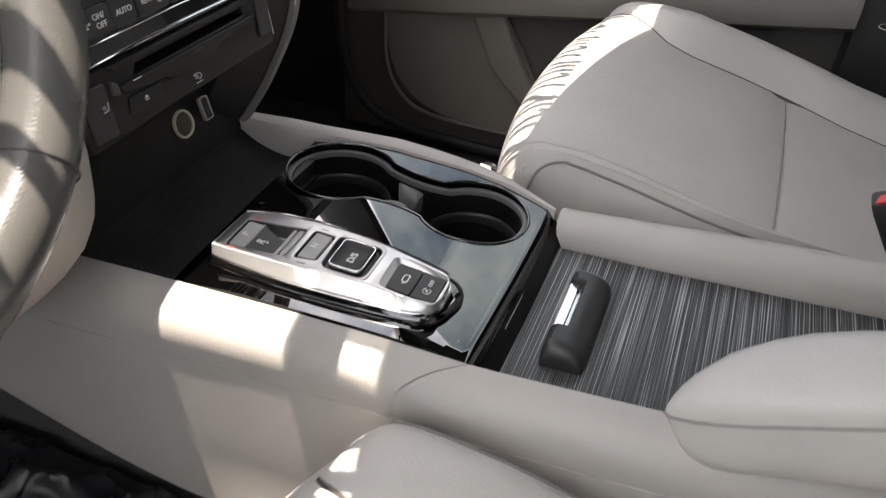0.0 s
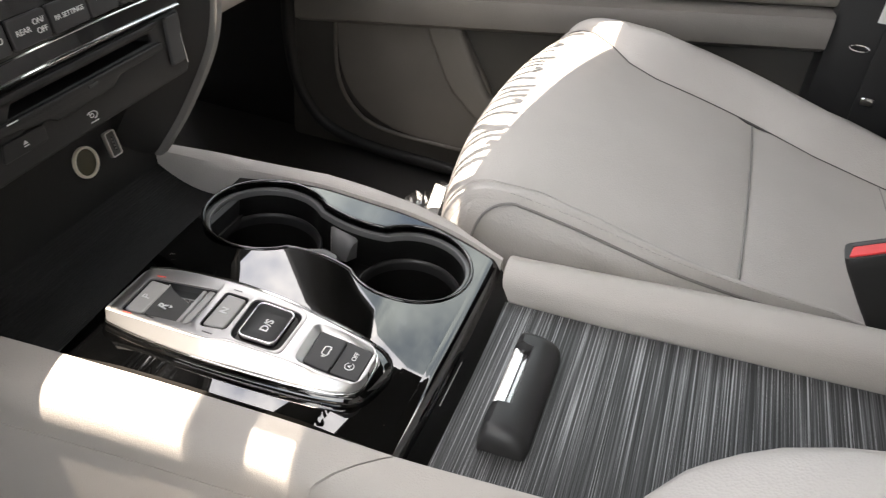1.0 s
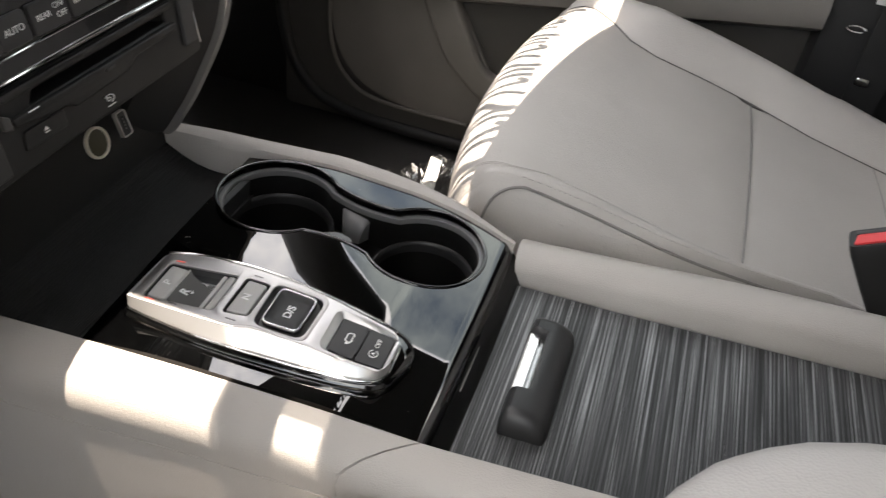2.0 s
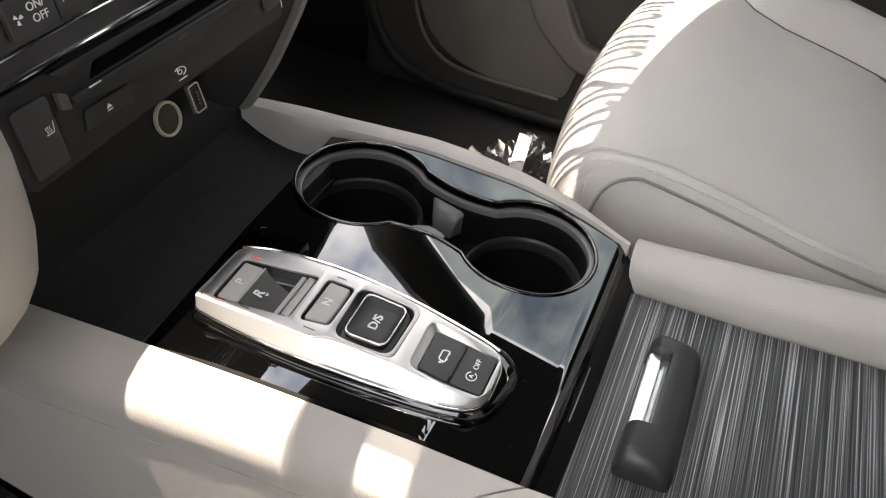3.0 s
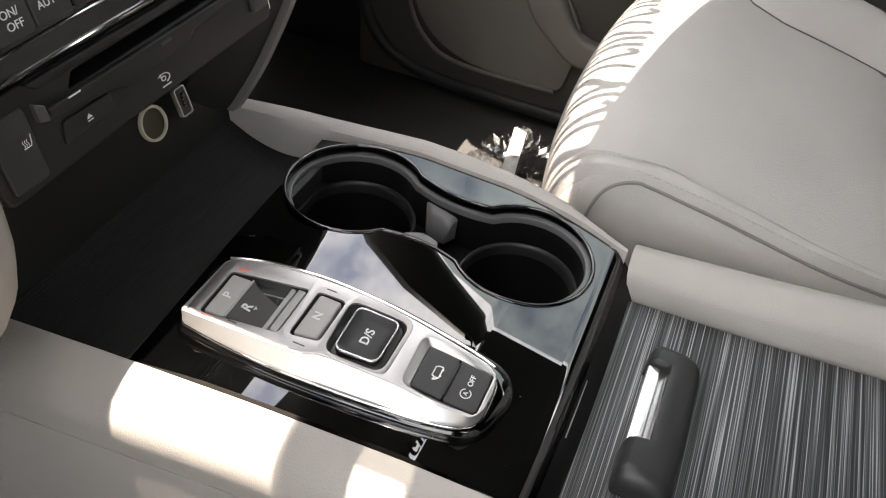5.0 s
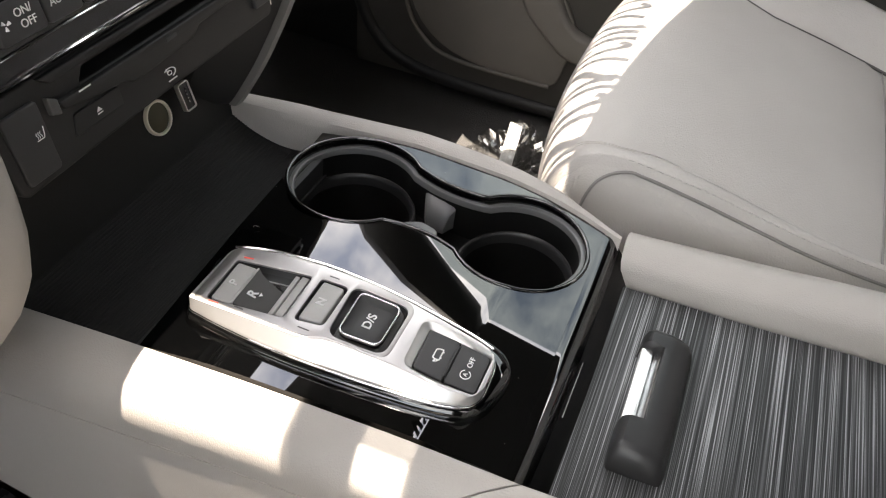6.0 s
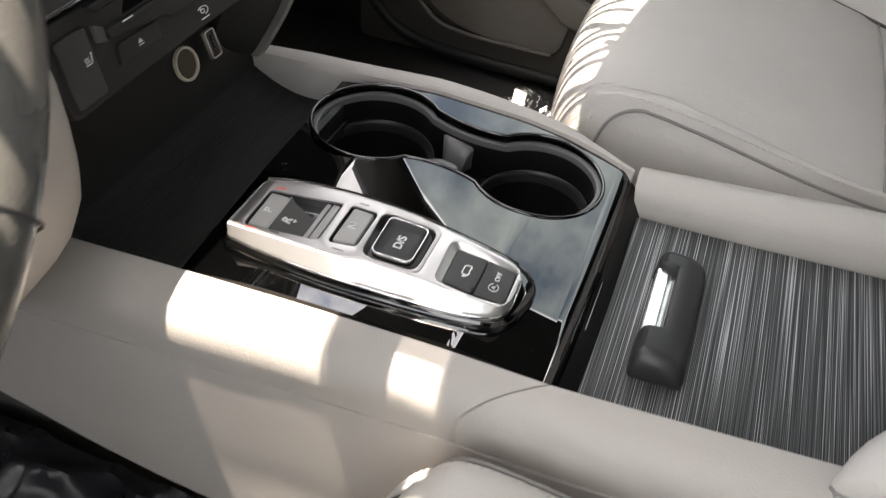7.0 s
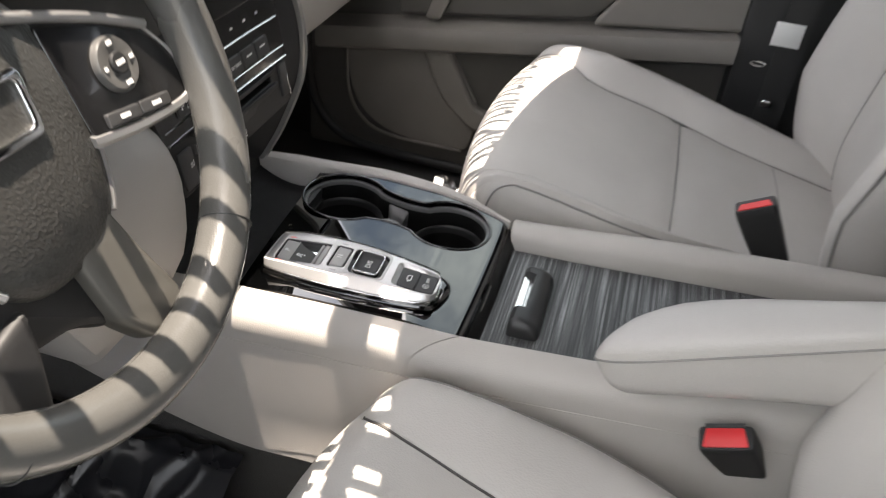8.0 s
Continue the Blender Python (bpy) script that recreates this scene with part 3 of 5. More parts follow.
# shifter
shifter = thing("gear_selector", "push-button gear selector with satin silver trim plate on the console", "gear selector")
shifter.matrix_basis = Matrix.Translation((0, 0, 0.444)) @ Euler((0, radians(-3.5), 0)).to_matrix().to_4x4() @ Matrix.Translation((0, 0, -0.444))  # leans to the driver
TRIM = [(-0.0255, 0.1715), (0.0265, 0.1715), (0.0350, 0.146), (0.0385, 0.100), (0.0355, 0.058), (0.0265, 0.014), (0.0205, -0.0125), (-0.0165, -0.0135), (-0.0245, 0.005), (-0.0285, 0.045), (-0.0312, 0.105), (-0.0290, 0.145)]


def scaled(out, d):
    """Grows an outline by d, away from its middle line."""
    res, n = [], len(out)
    for i, p in enumerate(out):
        a, b = Vector(out[i - 1]), Vector(out[(i + 1) % n])
        t = (b - a).normalized()
        res.append((p[0] - t.y * d, p[1] + t.x * d))
    return res


def lerp_table(table, v):
    if v <= table[0][0]:
        return table[0][1]
    for (a, p), (b, q) in zip(table, table[1:]):
        if v <= b:
            return p + (q - p) * (v - a) / (b - a)
    return table[-1][1]


trim = rounded(TRIM, [0.005, 0.007, 0.03, 0.03, 0.03, 0.03, 0.012, 0.012, 0.03, 0.03, 0.03, 0.03], 6)


def aside(out, left, right):
    """Grows an outline by another measure on either side, passing smoothly from one to the other."""
    res = []
    for p, q in zip(out, scaled(out, 1.0)):
        t = max(0.0, min(1.0, (p[0] + 0.024) / 0.05))
        d = left + (right - left) * t * t * (3 - 2 * t)
        res.append((p[0] + (q[0] - p[0]) * d, p[1] + (q[1] - p[1]) * d))
    return res


part("surround", loft([[(x, y, 0.4325) for x, y in aside(trim, 0.0040, 0.0120)], [(x, y, 0.4345) for x, y in aside(trim, 0.0036, 0.0114)], [(x, y, 0.4368) for x, y in aside(trim, 0.0026, 0.0085)], [(x, y, 0.4385) for x, y in aside(trim, 0.0016, 0.0050)], [(x, y, 0.4392) for x, y in scaled(trim, 0.0006)], [(x, y, 0.4385) for x, y in scaled(trim, -0.004)]], caps=False), GLOSS, shifter, "glossy black surround")
part("chrome_line", slab(scaled(trim, 0.0009), 0.4375, 0.4428, 0.0008), CHROME, shifter, "bright chrome edge line")
WELL_A = rounded([(-0.0185, 0.1615), (0.0160, 0.1615), (0.0238, 0.1125), (-0.0125, 0.1125)], 0.003)
WELL_N = rounded([(-0.0108, 0.1066), (0.0250, 0.1066), (0.0250, 0.0882), (-0.0078, 0.0882)], 0.0035)
WELL_D = rounded([(-0.0122, 0.0838), (0.0280, 0.0858), (0.0262, 0.0468), (-0.0122, 0.0472)], 0.0075)
WELL_C = rounded([(-0.0125, 0.0352), (0.0228, 0.0365), (0.0232, 0.0180), (0.0160, -0.0105), (-0.0150, -0.0105), (-0.0160, 0.012)], [0.006, 0.006, 0.01, 0.003, 0.003, 0.01])


def plateau(x, y):
    """The plate's flat top: a sloping flank runs along its driver side."""
    inner = lerp_table([(-0.02, -0.0168), (0.010, -0.0176), (0.040, -0.0150), (0.083, -0.0150), (0.096, -0.0205), (0.125, -0.0215), (0.17, -0.0222)], y)
    return (max(x + 0.0012, inner), y) if x < 0 else (x - 0.0022, y - 0.0014 if y > 0.166 else y)


base = [tuple(p) for p in scaled(trim, -0.0002)]
flat = [plateau(x, y) for x, y in base]
part("flank", loft([[(x, y, 0.4385) for x, y in base], [(x, y, 0.4432) for x, y in base], [(x * 0.985 + 0.0001, y, 0.4442) for x, y in base], [(x * 1.01, y, 0.4491) for x, y in flat], [(x, y, 0.44955) for x, y in flat], [(x * 0.98, y * 0.99 + 0.0007, 0.4494) for x, y in flat]], caps=False), SILVER, shifter, "bright sloping silver flank of the plate")
part("well_wall", slab([(x * 0.985, y) for x, y in flat], 0.4395, 0.4487, 0.0002, [WELL_A, WELL_N, WELL_D, WELL_C]), DARK_KEY, shifter)
part("trim_plate", slab(flat, 0.4484, 0.4496, 0.0004, [WELL_A, WELL_N, WELL_D, WELL_C]), SILVER, shifter, "satin silver trim plate")
BEZEL = rounded([(-0.0215, 0.1690), (0.0242, 0.1690), (0.0318, 0.146), (0.0356, 0.100), (0.0340, 0.066), (0.0290, 0.0440), (-0.0135, 0.0445), (-0.0142, 0.0840), (-0.0190, 0.0950)], [0.004, 0.006, 0.02, 0.02, 0.01, 0.008, 0.006, 0.003, 0.006])
part("bezel", slab(BEZEL, 0.4485, 0.4500, 0.0004, [WELL_A, WELL_N, WELL_D]), GUNMETAL, shifter, "satin grey bezel round the gear keys")
part("bezel_line", tube([(p.x, p.y, 0.4498) for p in smooth_line([(0.0250, 0.1688, 0), (0.0322, 0.146, 0), (0.0358, 0.118, 0), (0.0364, 0.098, 0), (0.0346, 0.068, 0), (0.0300, 0.036, 0), (0.0240, 0.006, 0), (0.0195, -0.0085, 0)], 5)], 0.0009, 8), CHROME, shifter, "bright line beside the keys")
part("well_floor", slab(scaled(trim, -0.004), 0.4365, 0.4395, 0.0004), DARK_KEY, shifter)


def key(name, outline, z0, z1, mat, label, bevel=0.0012):
    return part(name, slab(rounded(outline, 0.002), z0, z1, bevel), mat, shifter, label)


def on_top(x, y, z, turn=0.0):
    return pose(x, y, z, 0, 0, turn)


p_key = key("park_key", [(-0.0172, 0.1592), (0.0142, 0.1597), (0.0146, 0.1462), (-0.0166, 0.1462)], 0.439, 0.4502, GREY_KEY, "grey park key")
lettering("P", 0.0078, INK, p_key, on_top(-0.0016, 0.1528, 0.4503), bold=0.00012)
# the reverse key is a scoop that narrows as it falls away from the park key
scoop = []
for k in range(9):
    t = k / 8
    y = 0.1452 - 0.0236 * t
    z = 0.4497 - 0.0068 * t ** 0.85
    xr = 0.0152 - 0.0075 * t ** 0.6
    scoop.append([(-0.0152 + 0.002 * t, y, 0.4395), (-0.0152 + 0.002 * t, y, z), (0.5 * xr - 0.006, y, z - 0.0006 * t), (xr, y, z), (xr + 0.0006, y, 0.4395)])
r_key = part("reverse_key", loft(scoop), SLOPE_KEY, shifter, "dark grey reverse key scooped into its recess")
R_FACE = Matrix.Translation((-0.0030, 0.1388, 0.4481)) @ Euler((radians(15), 0, 0)).to_matrix().to_4x4()
lettering("R", 0.0082, INK, r_key, R_FACE, bold=0.00016)
part("mark", slab([(0.0004, -0.0036), (0.0020, -0.0056), (0.0036, -0.0036)], 0.0, 0.0003, 0.00005), INK, r_key, at=R_FACE)
part("key_edge", box(0.031, 0.0012, 0.0012, 0.0004, centre=(-0.0002, 0.1458, 0.4497)), GREY_KEY, shifter, "pale edge between park and reverse keys")
part("divider", box(0.034, 0.0030, 0.0090, 0.0006, centre=(0.0042, 0.1216, 0.4437)), GREY_KEY, shifter, "grey bar beside the reverse key")
part("divider", box(0.034, 0.0052, 0.0086, 0.0006, centre=(0.0056, 0.1166, 0.4437)), GREY_KEY, shifter, "wide grey bar beside the reverse key")
n_key = key("neutral_key", [(-0.0086, 0.1047), (0.0232, 0.1045), (0.0230, 0.0902), (-0.0066, 0.0902)], 0.439, 0.4502, GREY_KEY, "grey neutral key")
lettering("N", 0.0076, INK, n_key, on_top(0.0078, 0.0978, 0.4503), bold=0.00016)
d_ring_out = rounded([(-0.0104, 0.0786), (0.0240, 0.0792), (0.0228, 0.0508), (-0.0098, 0.0508)], 0.0058)
d_ring_in = rounded([(-0.0091, 0.0773), (0.0227, 0.0779), (0.0215, 0.0521), (-0.0085, 0.0521)], 0.0048)
d_top = rounded([(-0.0048, 0.0728), (0.0192, 0.0738), (0.0186, 0.0556), (-0.0044, 0.0562)], 0.003)
d_key = part("drive_key", loft([[(x, y, 0.439) for x, y in d_ring_in], [(x, y, 0.4524) for x, y in d_ring_in], [(x * 0.9 + 0.0007, y * 0.97 + 0.0020, 0.4516) for x, y in d_ring_in], [(x, y, 0.4494) for x, y in d_top]]), DARK_KEY, shifter, "black drive key with a raised chrome frame")
part("key_frame", slab(d_ring_out, 0.439, 0.4532, 0.0006, [d_ring_in]), CHROME, d_key, "raised chrome frame")
lettering("D/S", 0.0078, INK, d_key, on_top(0.0072, 0.0652, 0.4496), bold=0.00008)
part("drive_base", slab(scaled(d_ring_out, 0.0024), 0.439, 0.4470, 0.0008), SLOPE_KEY, shifter, "dark grey step round the drive key")
# shallow silver recess that holds the two lower keys
C_KEYS = rounded([(-0.0112, 0.0302), (0.0188, 0.0310), (0.0172, 0.0105), (0.0140, -0.0100), (-0.0136, -0.0100), (-0.0132, 0.0105)], [0.003, 0.003, 0.01, 0.002, 0.002, 0.01])
part("key_recess", loft([[(x, y, 0.4496) for x, y in WELL_C], [(x * 0.99, y * 0.99 + 0.0001, 0.4493) for x, y in WELL_C], [(x * 1.02, y * 1.01, 0.4472) for x, y in C_KEYS], [(x, y, 0.4445) for x, y in C_KEYS]], caps=False), SILVER, shifter, "sloping silver sides of the key recess")
c_key = key("camera_key", [(-0.0108, 0.0298), (0.0184, 0.0306), (0.0169, 0.0109), (-0.0128, 0.0107)], 0.439, 0.4484, DARK_KEY, "black camera key", 0.0008)
o_key = key("idle_stop_key", [(-0.0128, 0.0099), (0.0168, 0.0101), (0.0138, -0.0095), (-0.0132, -0.0095)], 0.439, 0.4484, DARK_KEY, "black idle stop key", 0.0008)
part("key_ridge", box(0.023, 0.0018, 0.0026, 0.0006, centre=(0.0020, 0.0104, 0.4484)), BLACK, shifter)
lettering("OFF", 0.0044, INK, o_key, on_top(0.0058, -0.0002, 0.4485))
lettering("A", 0.0036, INK, o_key, on_top(-0.0034, 0.0000, 0.4485))
part("mark", tube([(-0.0034 + 0.0030 * math.cos(a), 0.0000 + 0.0030 * math.sin(a), 0.4486) for a in stations(0.4, 5.9, 20)], 0.0003, 5), INK, o_key)
icon = bmesh.new()
for a, b in (((-0.004, 0.022), (0.004, 0.022)), ((0.004, 0.022), (0.0052, 0.0195)), ((0.0052, 0.0195), (0.0052, 0.0165)), ((-0.0052, 0.0165), (0.0052, 0.0165)), ((-0.0052, 0.0165), (-0.0052, 0.020)), ((-0.0052, 0.020), (-0.004, 0.022)), ((-0.0035, 0.0158), (-0.0022, 0.0158)), ((0.0022, 0.0158), (0.0035, 0.0158)), ((-0.0052, 0.0192), (-0.0078, 0.0205)), ((-0.0078, 0.0205), (-0.0066, 0.0178)), ((-0.0066, 0.0178), (-0.0052, 0.0172))):
    tube([(a[0], a[1], 0), (b[0], b[1], 0)], 0.0006, 5, icon)
part("mark", icon, INK, c_key, at=pose(0.0034, 0.0052, 0.4485) @ Matrix.Diagonal((0.75, 0.75, 0.5, 1.0)))
for x, y, turn in ((-0.0196, 0.1555, 4), (0.0200, 0.1560, 12)):
    part("indicator", box(0.0011, 0.0065, 0.0006, 0.0002), RED_LAMP, shifter, "small red indicator lamp", at=pose(x, y, 0.4499, 0, 0, turn))
for x, y, w in ((-0.0172, 0.1395, 0.0060), (-0.0145, 0.0975, 0.0075), (0.0288, 0.1000, 0.0065)):
    part("indicator", box(0.0008, w, 0.0004, 0.0001), SLOPE_KEY, shifter, "unlit indicator slit", at=pose(x, y, 0.4500))

# lint on the lacquer
for at, turn, size in (((-0.0235, 0.0085), 20, 0.9), ((0.066, 0.182), 140, 0.4)):
    tagged(part("lint_thread", tube([(p.x, p.y, 0.0002) for p in smooth_line([(-0.0050 * size, 0.0010, 0), (-0.0018 * size, 0.0006, 0), (0.0012 * size, -0.0012 * size, 0), (0.0034 * size, -0.0004, 0), (0.0046 * size, 0.0016 * size, 0)], 4)], 0.00010, 5), WHITE_CARD, at=pose(at[0], at[1], TOP + 0.0001 - drop(at[1]) - (0.002 if at[1] > 0.14 else 0), 0, 0, turn)), "tiny pale lint thread on the black lacquer", "lint", "lint on the console")

# ---- seats ----
def seat(name, label, middle, flip, deep):
    """A seat with an insert, two bolsters, sides and piping; flip: 1 if the console is to its left, -1 if to its right."""
    s = thing(name, label, "car seat", "front seats", at=(middle, 0, 0 if flip > 0 else -0.036))
    centre = smooth_line([(0, -0.53, 0.345), (0, -0.42, 0.368), (0, -0.245, 0.404), (0, -0.12, 0.430), (0, -0.045, 0.4455), (0, 0.005, 0.447), (0, 0.036, 0.428), (0, 0.050, 0.385), (0, 0.050, 0.32), (0, 0.036, 0.24)], 7)
    n = len(centre)

    def frame_at(i):
        d = (centre[min(i + 1, n - 1)] - centre[max(i - 1, 0)]).normalized()
        return centre[i], Vector((0, -d.z, d.y))

    def half(i):
        k = i / (n - 1)
        return 0.236 - 0.006 * max(0, (k - 0.55) / 0.45) - 0.03 * max(0, (k - 0.72) / 0.28) ** 1.5 - 0.03 * max(0.0, min(1.0, (-0.17 - centre[i].y) / 0.15)) ** 1.5

    def seam(i, side):
        if i >= n * 0.62:
            return 0.90
        if side > 0:
            table = [(-0.5, 0.57), (-0.39, 0.58), (-0.24, 0.63), (-0.12, 0.64), (-0.083, 0.69), (-0.054, 0.81), (-0.02, 0.90)]
        elif flip > 0:
            table = [(-0.5, 0.92), (-0.25, 0.91), (-0.12, 0.87), (-0.06, 0.86), (-0.02, 0.90)]
        else:
            table = [(-0.5, 0.58), (-0.136, 0.60), (-0.086, 0.64), (-0.03, 0.69), (0.012, 0.74), (0.03, 0.78)]
        return lerp_table(table, centre[i].y)

    def round_off(i, q):
        """The front edge curves back towards both sides."""
        t = max(0.0, min(1.0, (centre[i].y + 0.10) / 0.13)) if i < n * 0.62 else 1.0
        return -(0.026 if flip > 0 else 0.036 if q < 0 else 0.026) * t * t * abs(q) ** (2.4 if flip > 0 else 3.0)

    def lift(side, i):
        k = lerp_table([(-0.53, 0.6), (-0.35, 1.0), (-0.1, 1.0), (-0.02, 0.45), (0.03, 0.1)], centre[i].y)
        if i > n * 0.62:
            k = 0.1
        return (0.034 if side > 0 else 0.013 if flip > 0 else 0.022) * k

    def surface(i, q):
        c, up = frame_at(i)
        sm, hw = seam(i, q), half(i)
        a = abs(q)
        if a <= sm:
            h = 0.006 * (1 - (a / sm) ** 2)
        else:
            t = (a - sm) / (1 - sm)
            h = lift(q, i) * math.sin(math.pi * min(1.0, t * 0.78 + 0.0)) * 1.05
            h -= 0.003 * max(0.0, (t - 0.72) / 0.28) ** 2
        return Vector((flip * q * hw, c.y + round_off(i, q), c.z)) + up * h

    def patch(qs, rows, dips=()):
        """qs: function of row giving the lateral places."""
        grid = []
        for i in rows:
            line = []
            row = qs(i)
            for j, q in enumerate(row):
                p = surface(i, q)
                if j in (0, len(row) - 1) or i in dips:
                    p = p - frame_at(i)[1] * 0.0035
                line.append(p)
            grid.append(line)
        return loft(grid, closed=False, caps=False)

    split = min(range(n), key=lambda i: abs(centre[i].y + 0.245) + (1 if i > n / 2 else 0))

    def across(i):
        lo, hi = -seam(i, -1), seam(i, 1)
        return [lo, lo + 0.012] + stations(lo + 0.03, hi - 0.03, 18) + [hi - 0.012, hi]

    part("insert", patch(across, range(split, n), (split,)), LEATHER, s)
    part("rear_insert", patch(across, range(0, split + 1), (split,)), LEATHER, s)
    for side in (-1, 1):
        def bolster(i):
            sm = seam(i, side)
            return [side * q for q in [sm, sm + 0.01] + stations(sm + 0.02, 0.985, 10) + [1.0]]
        part("bolster", patch(bolster, range(n)), LEATHER, s)
        rows, line = [], []
        for i in range(n):
            p = surface(i, side) - frame_at(i)[1] * 0.0035
            out = Vector((flip * side, 0, 0))
            low = min(0.22, p.z - 0.02)
            ripple = 0.0016 * noise.noise(Vector((i * 0.83, side * 3.0, flip * 5.0)))  # puckered leather under the cord
            rows.append([p, p + out * (0.004 + 0.4 * ripple) - Vector((0, 0, 0.006)), p + out * (0.0065 + ripple) - Vector((0, 0, 0.020)), p + out * 0.009 + Vector((0, 0, -0.5 * (p.z - low))), Vector((p.x, p.y, low)) + out * 0.002])
            line.append(surface(i, side) + out * 0.001 - frame_at(i)[1] * 0.0020)
        part("side", loft(rows, closed=False, caps=False), LEATHER, s)
        if flip > 0 and side < 0:  # the cord turns down before the front edge
            line = [p for p, c in zip(line, centre) if c.y < -0.034 and c.z > 0.34]
            end = line[-1]
            line += [end + Vector((flip * side * dx, dy, dz)) for dx, dy, dz in ((0.003, 0.012, -0.003), (0.006, 0.022, -0.011), (0.009, 0.028, -0.024), (0.0105, 0.031, -0.042), (0.011, 0.032, -0.07))]
            line = smooth_line(line, 3)
        part("piping", tube(line, 0.0014, 7), PIPING, s, "grey corded piping")
        part("seam", tube([surface(i, side * seam(i, side)) - frame_at(i)[1] * 0.0010 for i in range(n)], 0.0018 if flip > 0 else 0.0012, 6), SEAM if side > 0 or flip < 0 else LEATHER, s, "thin seam in the leather crease")
        stitch = bmesh.new()
        for i in range(n - 1):
            a, b = surface(i, side * 0.980), surface(i + 1, side * 0.980)
            if flip > 0 and side < 0 and centre[i].y > -0.034:
                break
            m = max(1, int((b - a).length / 0.0045))
            for k in range(m):
                u, v = a.lerp(b, (k + 0.15) / m), a.lerp(b, (k + 0.75) / m)
                tube([u, v], 0.0005, 4, stitch)
        tagged(part("stitching", stitch, STITCH, s, "row of pale stitches"), kind="stuff")
    part("cross_seam", tube([surface(split, q) - frame_at(split)[1] * 0.0024 for q in stations(-seam(split, -1), seam(split, 1), 24)], 0.0010, 6), PIPING, s, "thin seam")
    rear = min(range(n), key=lambda i: abs(centre[i].y + 0.39) + (1 if i > n / 2 else 0))
    part("cross_seam", tube([surface(rear, q) - frame_at(rear)[1] * 0.0004 for q in stations(-seam(rear, -1), seam(rear, 1), 24)], 0.0009, 6), PIPING, s, "thin seam")
    part("base", box(0.40, 0.46, 0.12, 0.02, centre=(0, -0.24, 0.23)), BLACK, s, "black seat base")
    for sx in (-0.17, 0.17):
        part("rail", box(0.05, 0.5, 0.09, 0.006, centre=(sx, -0.24, 0.13 if flip > 0 else 0.166)), DARK, s, "seat rail")

    # backrest
    back = smooth_line([(0, -0.425, 0.355), (0, -0.418, 0.42), (0, -0.432, 0.52), (0, -0.462, 0.66), (0, -0.51, 0.84), (0, -0.545, 0.98), (0, -0.57, 1.03), (0, -0.62, 1.045)], 6)
    if flip > 0:
        back = [p + Vector((0, -0.070, 0)) for p in back]
    else:
        back = [p + Vector((0, -0.028, 0)) for p in back]
    m = len(back)

    def back_at(i, q):
        d = (back[min(i + 1, m - 1)] - back[max(i - 1, 0)]).normalized()
        out = Vector((0, d.z, -d.y))
        a, sm = abs(q), 0.60
        h = 0.006 * (1 - (a / sm) ** 2) if a <= sm else deep * math.sin(math.pi * 0.62 * (a - sm) / (1 - sm)) * lerp_table([(0.36, 0.55), (0.48, 1.0), (0.8, 0.9), (1.0, 0.3)], back[i].z)
        hw = lerp_table([(0.36, 0.225), (0.55, 0.25), (0.85, 0.235), (1.04, 0.19)], back[i].z)
        return Vector((flip * q * hw, back[i].y, back[i].z)) + out * h, out

    def back_patch(qs):
        return loft([[back_at(i, q)[0] - back_at(i, q)[1] * (0.0035 if q in (qs[0], qs[-1]) else 0) for q in qs] for i in range(m)], closed=False, caps=False)

    rest = part("backrest", back_patch([-0.6, -0.59] + stations(-0.56, 0.56, 12) + [0.59, 0.6]), LEATHER, s, "pale grey leather backrest")
    for side in (-1, 1):
        part("back_bolster", back_patch([side * q for q in [0.6, 0.61] + stations(0.64, 0.98, 8) + [1.0]]), LEATHER, rest)
        rows = []
        for i in range(m):
            p, o = back_at(i, side)
            out = Vector((flip * side, 0, 0))
            rows.append([p - o * 0.0035, p + out * 0.006 - o * 0.012, p + out * 0.008 - o * 0.06, p - out * 0.004 - o * 0.14])
        part("back_side", loft(rows, closed=False, caps=False), LEATHER, rest)
        part("piping", tube([back_at(i, side)[0] - back_at(i, side)[1] * 0.0018 for i in range(m)], 0.0022, 7), PIPING, rest, "grey corded piping")
        part("seam", tube([back_at(i, side * 0.6)[0] - back_at(i, side * 0.6)[1] * 0.001 for i in range(m)], 0.0018, 6), SEAM, rest, "thin seam in the leather crease")
    part("back_shell", box(0.42, 0.05, 0.62, 0.02, centre=(0, 0, 0)), DARK, rest, "dark seat back shell", at=pose(0, -0.670 if flip > 0 else -0.628, 0.68, 14, 0, 0))
    return s


passenger = seat("passenger_seat", "pale grey leather passenger seat, sun on its front edge", 0.474, 1, 0.085)
driver = seat("driver_seat", "pale grey leather driver seat with stitched edges", -0.334, -1, 0.098)

# driver's folding armrest, hinged to the backrest
arm = thing("armrest", "padded pale grey leather armrest over the console", "armrest")
top_rings, low_rings = [], []


def arm_section(t):
    """t runs from the front end to the rear."""
    y = -0.177 - 0.33 * t
    d = 0.33 * t
    e = min(1.0, d / 0.05)
    k = math.sqrt(max(0.0, 1 - (1 - e) ** 2.2))
    xl = -0.112 + 0.010 * (1 - k)
    xr = lerp_table([(-0.50, -0.080), (-0.40, -0.072), (-0.327, -0.058), (-0.277, -0.047), (-0.233, -0.050), (-0.203, -0.065), (-0.184, -0.085), (-0.177, -0.100)], y)
    zs = 0.4985 + 0.43 * d
    return y, xl, xr, zs + 0.004 + 0.018 * k - 0.02 * d, zs, zs - 0.006 - 0.037 * k - 0.15 * d


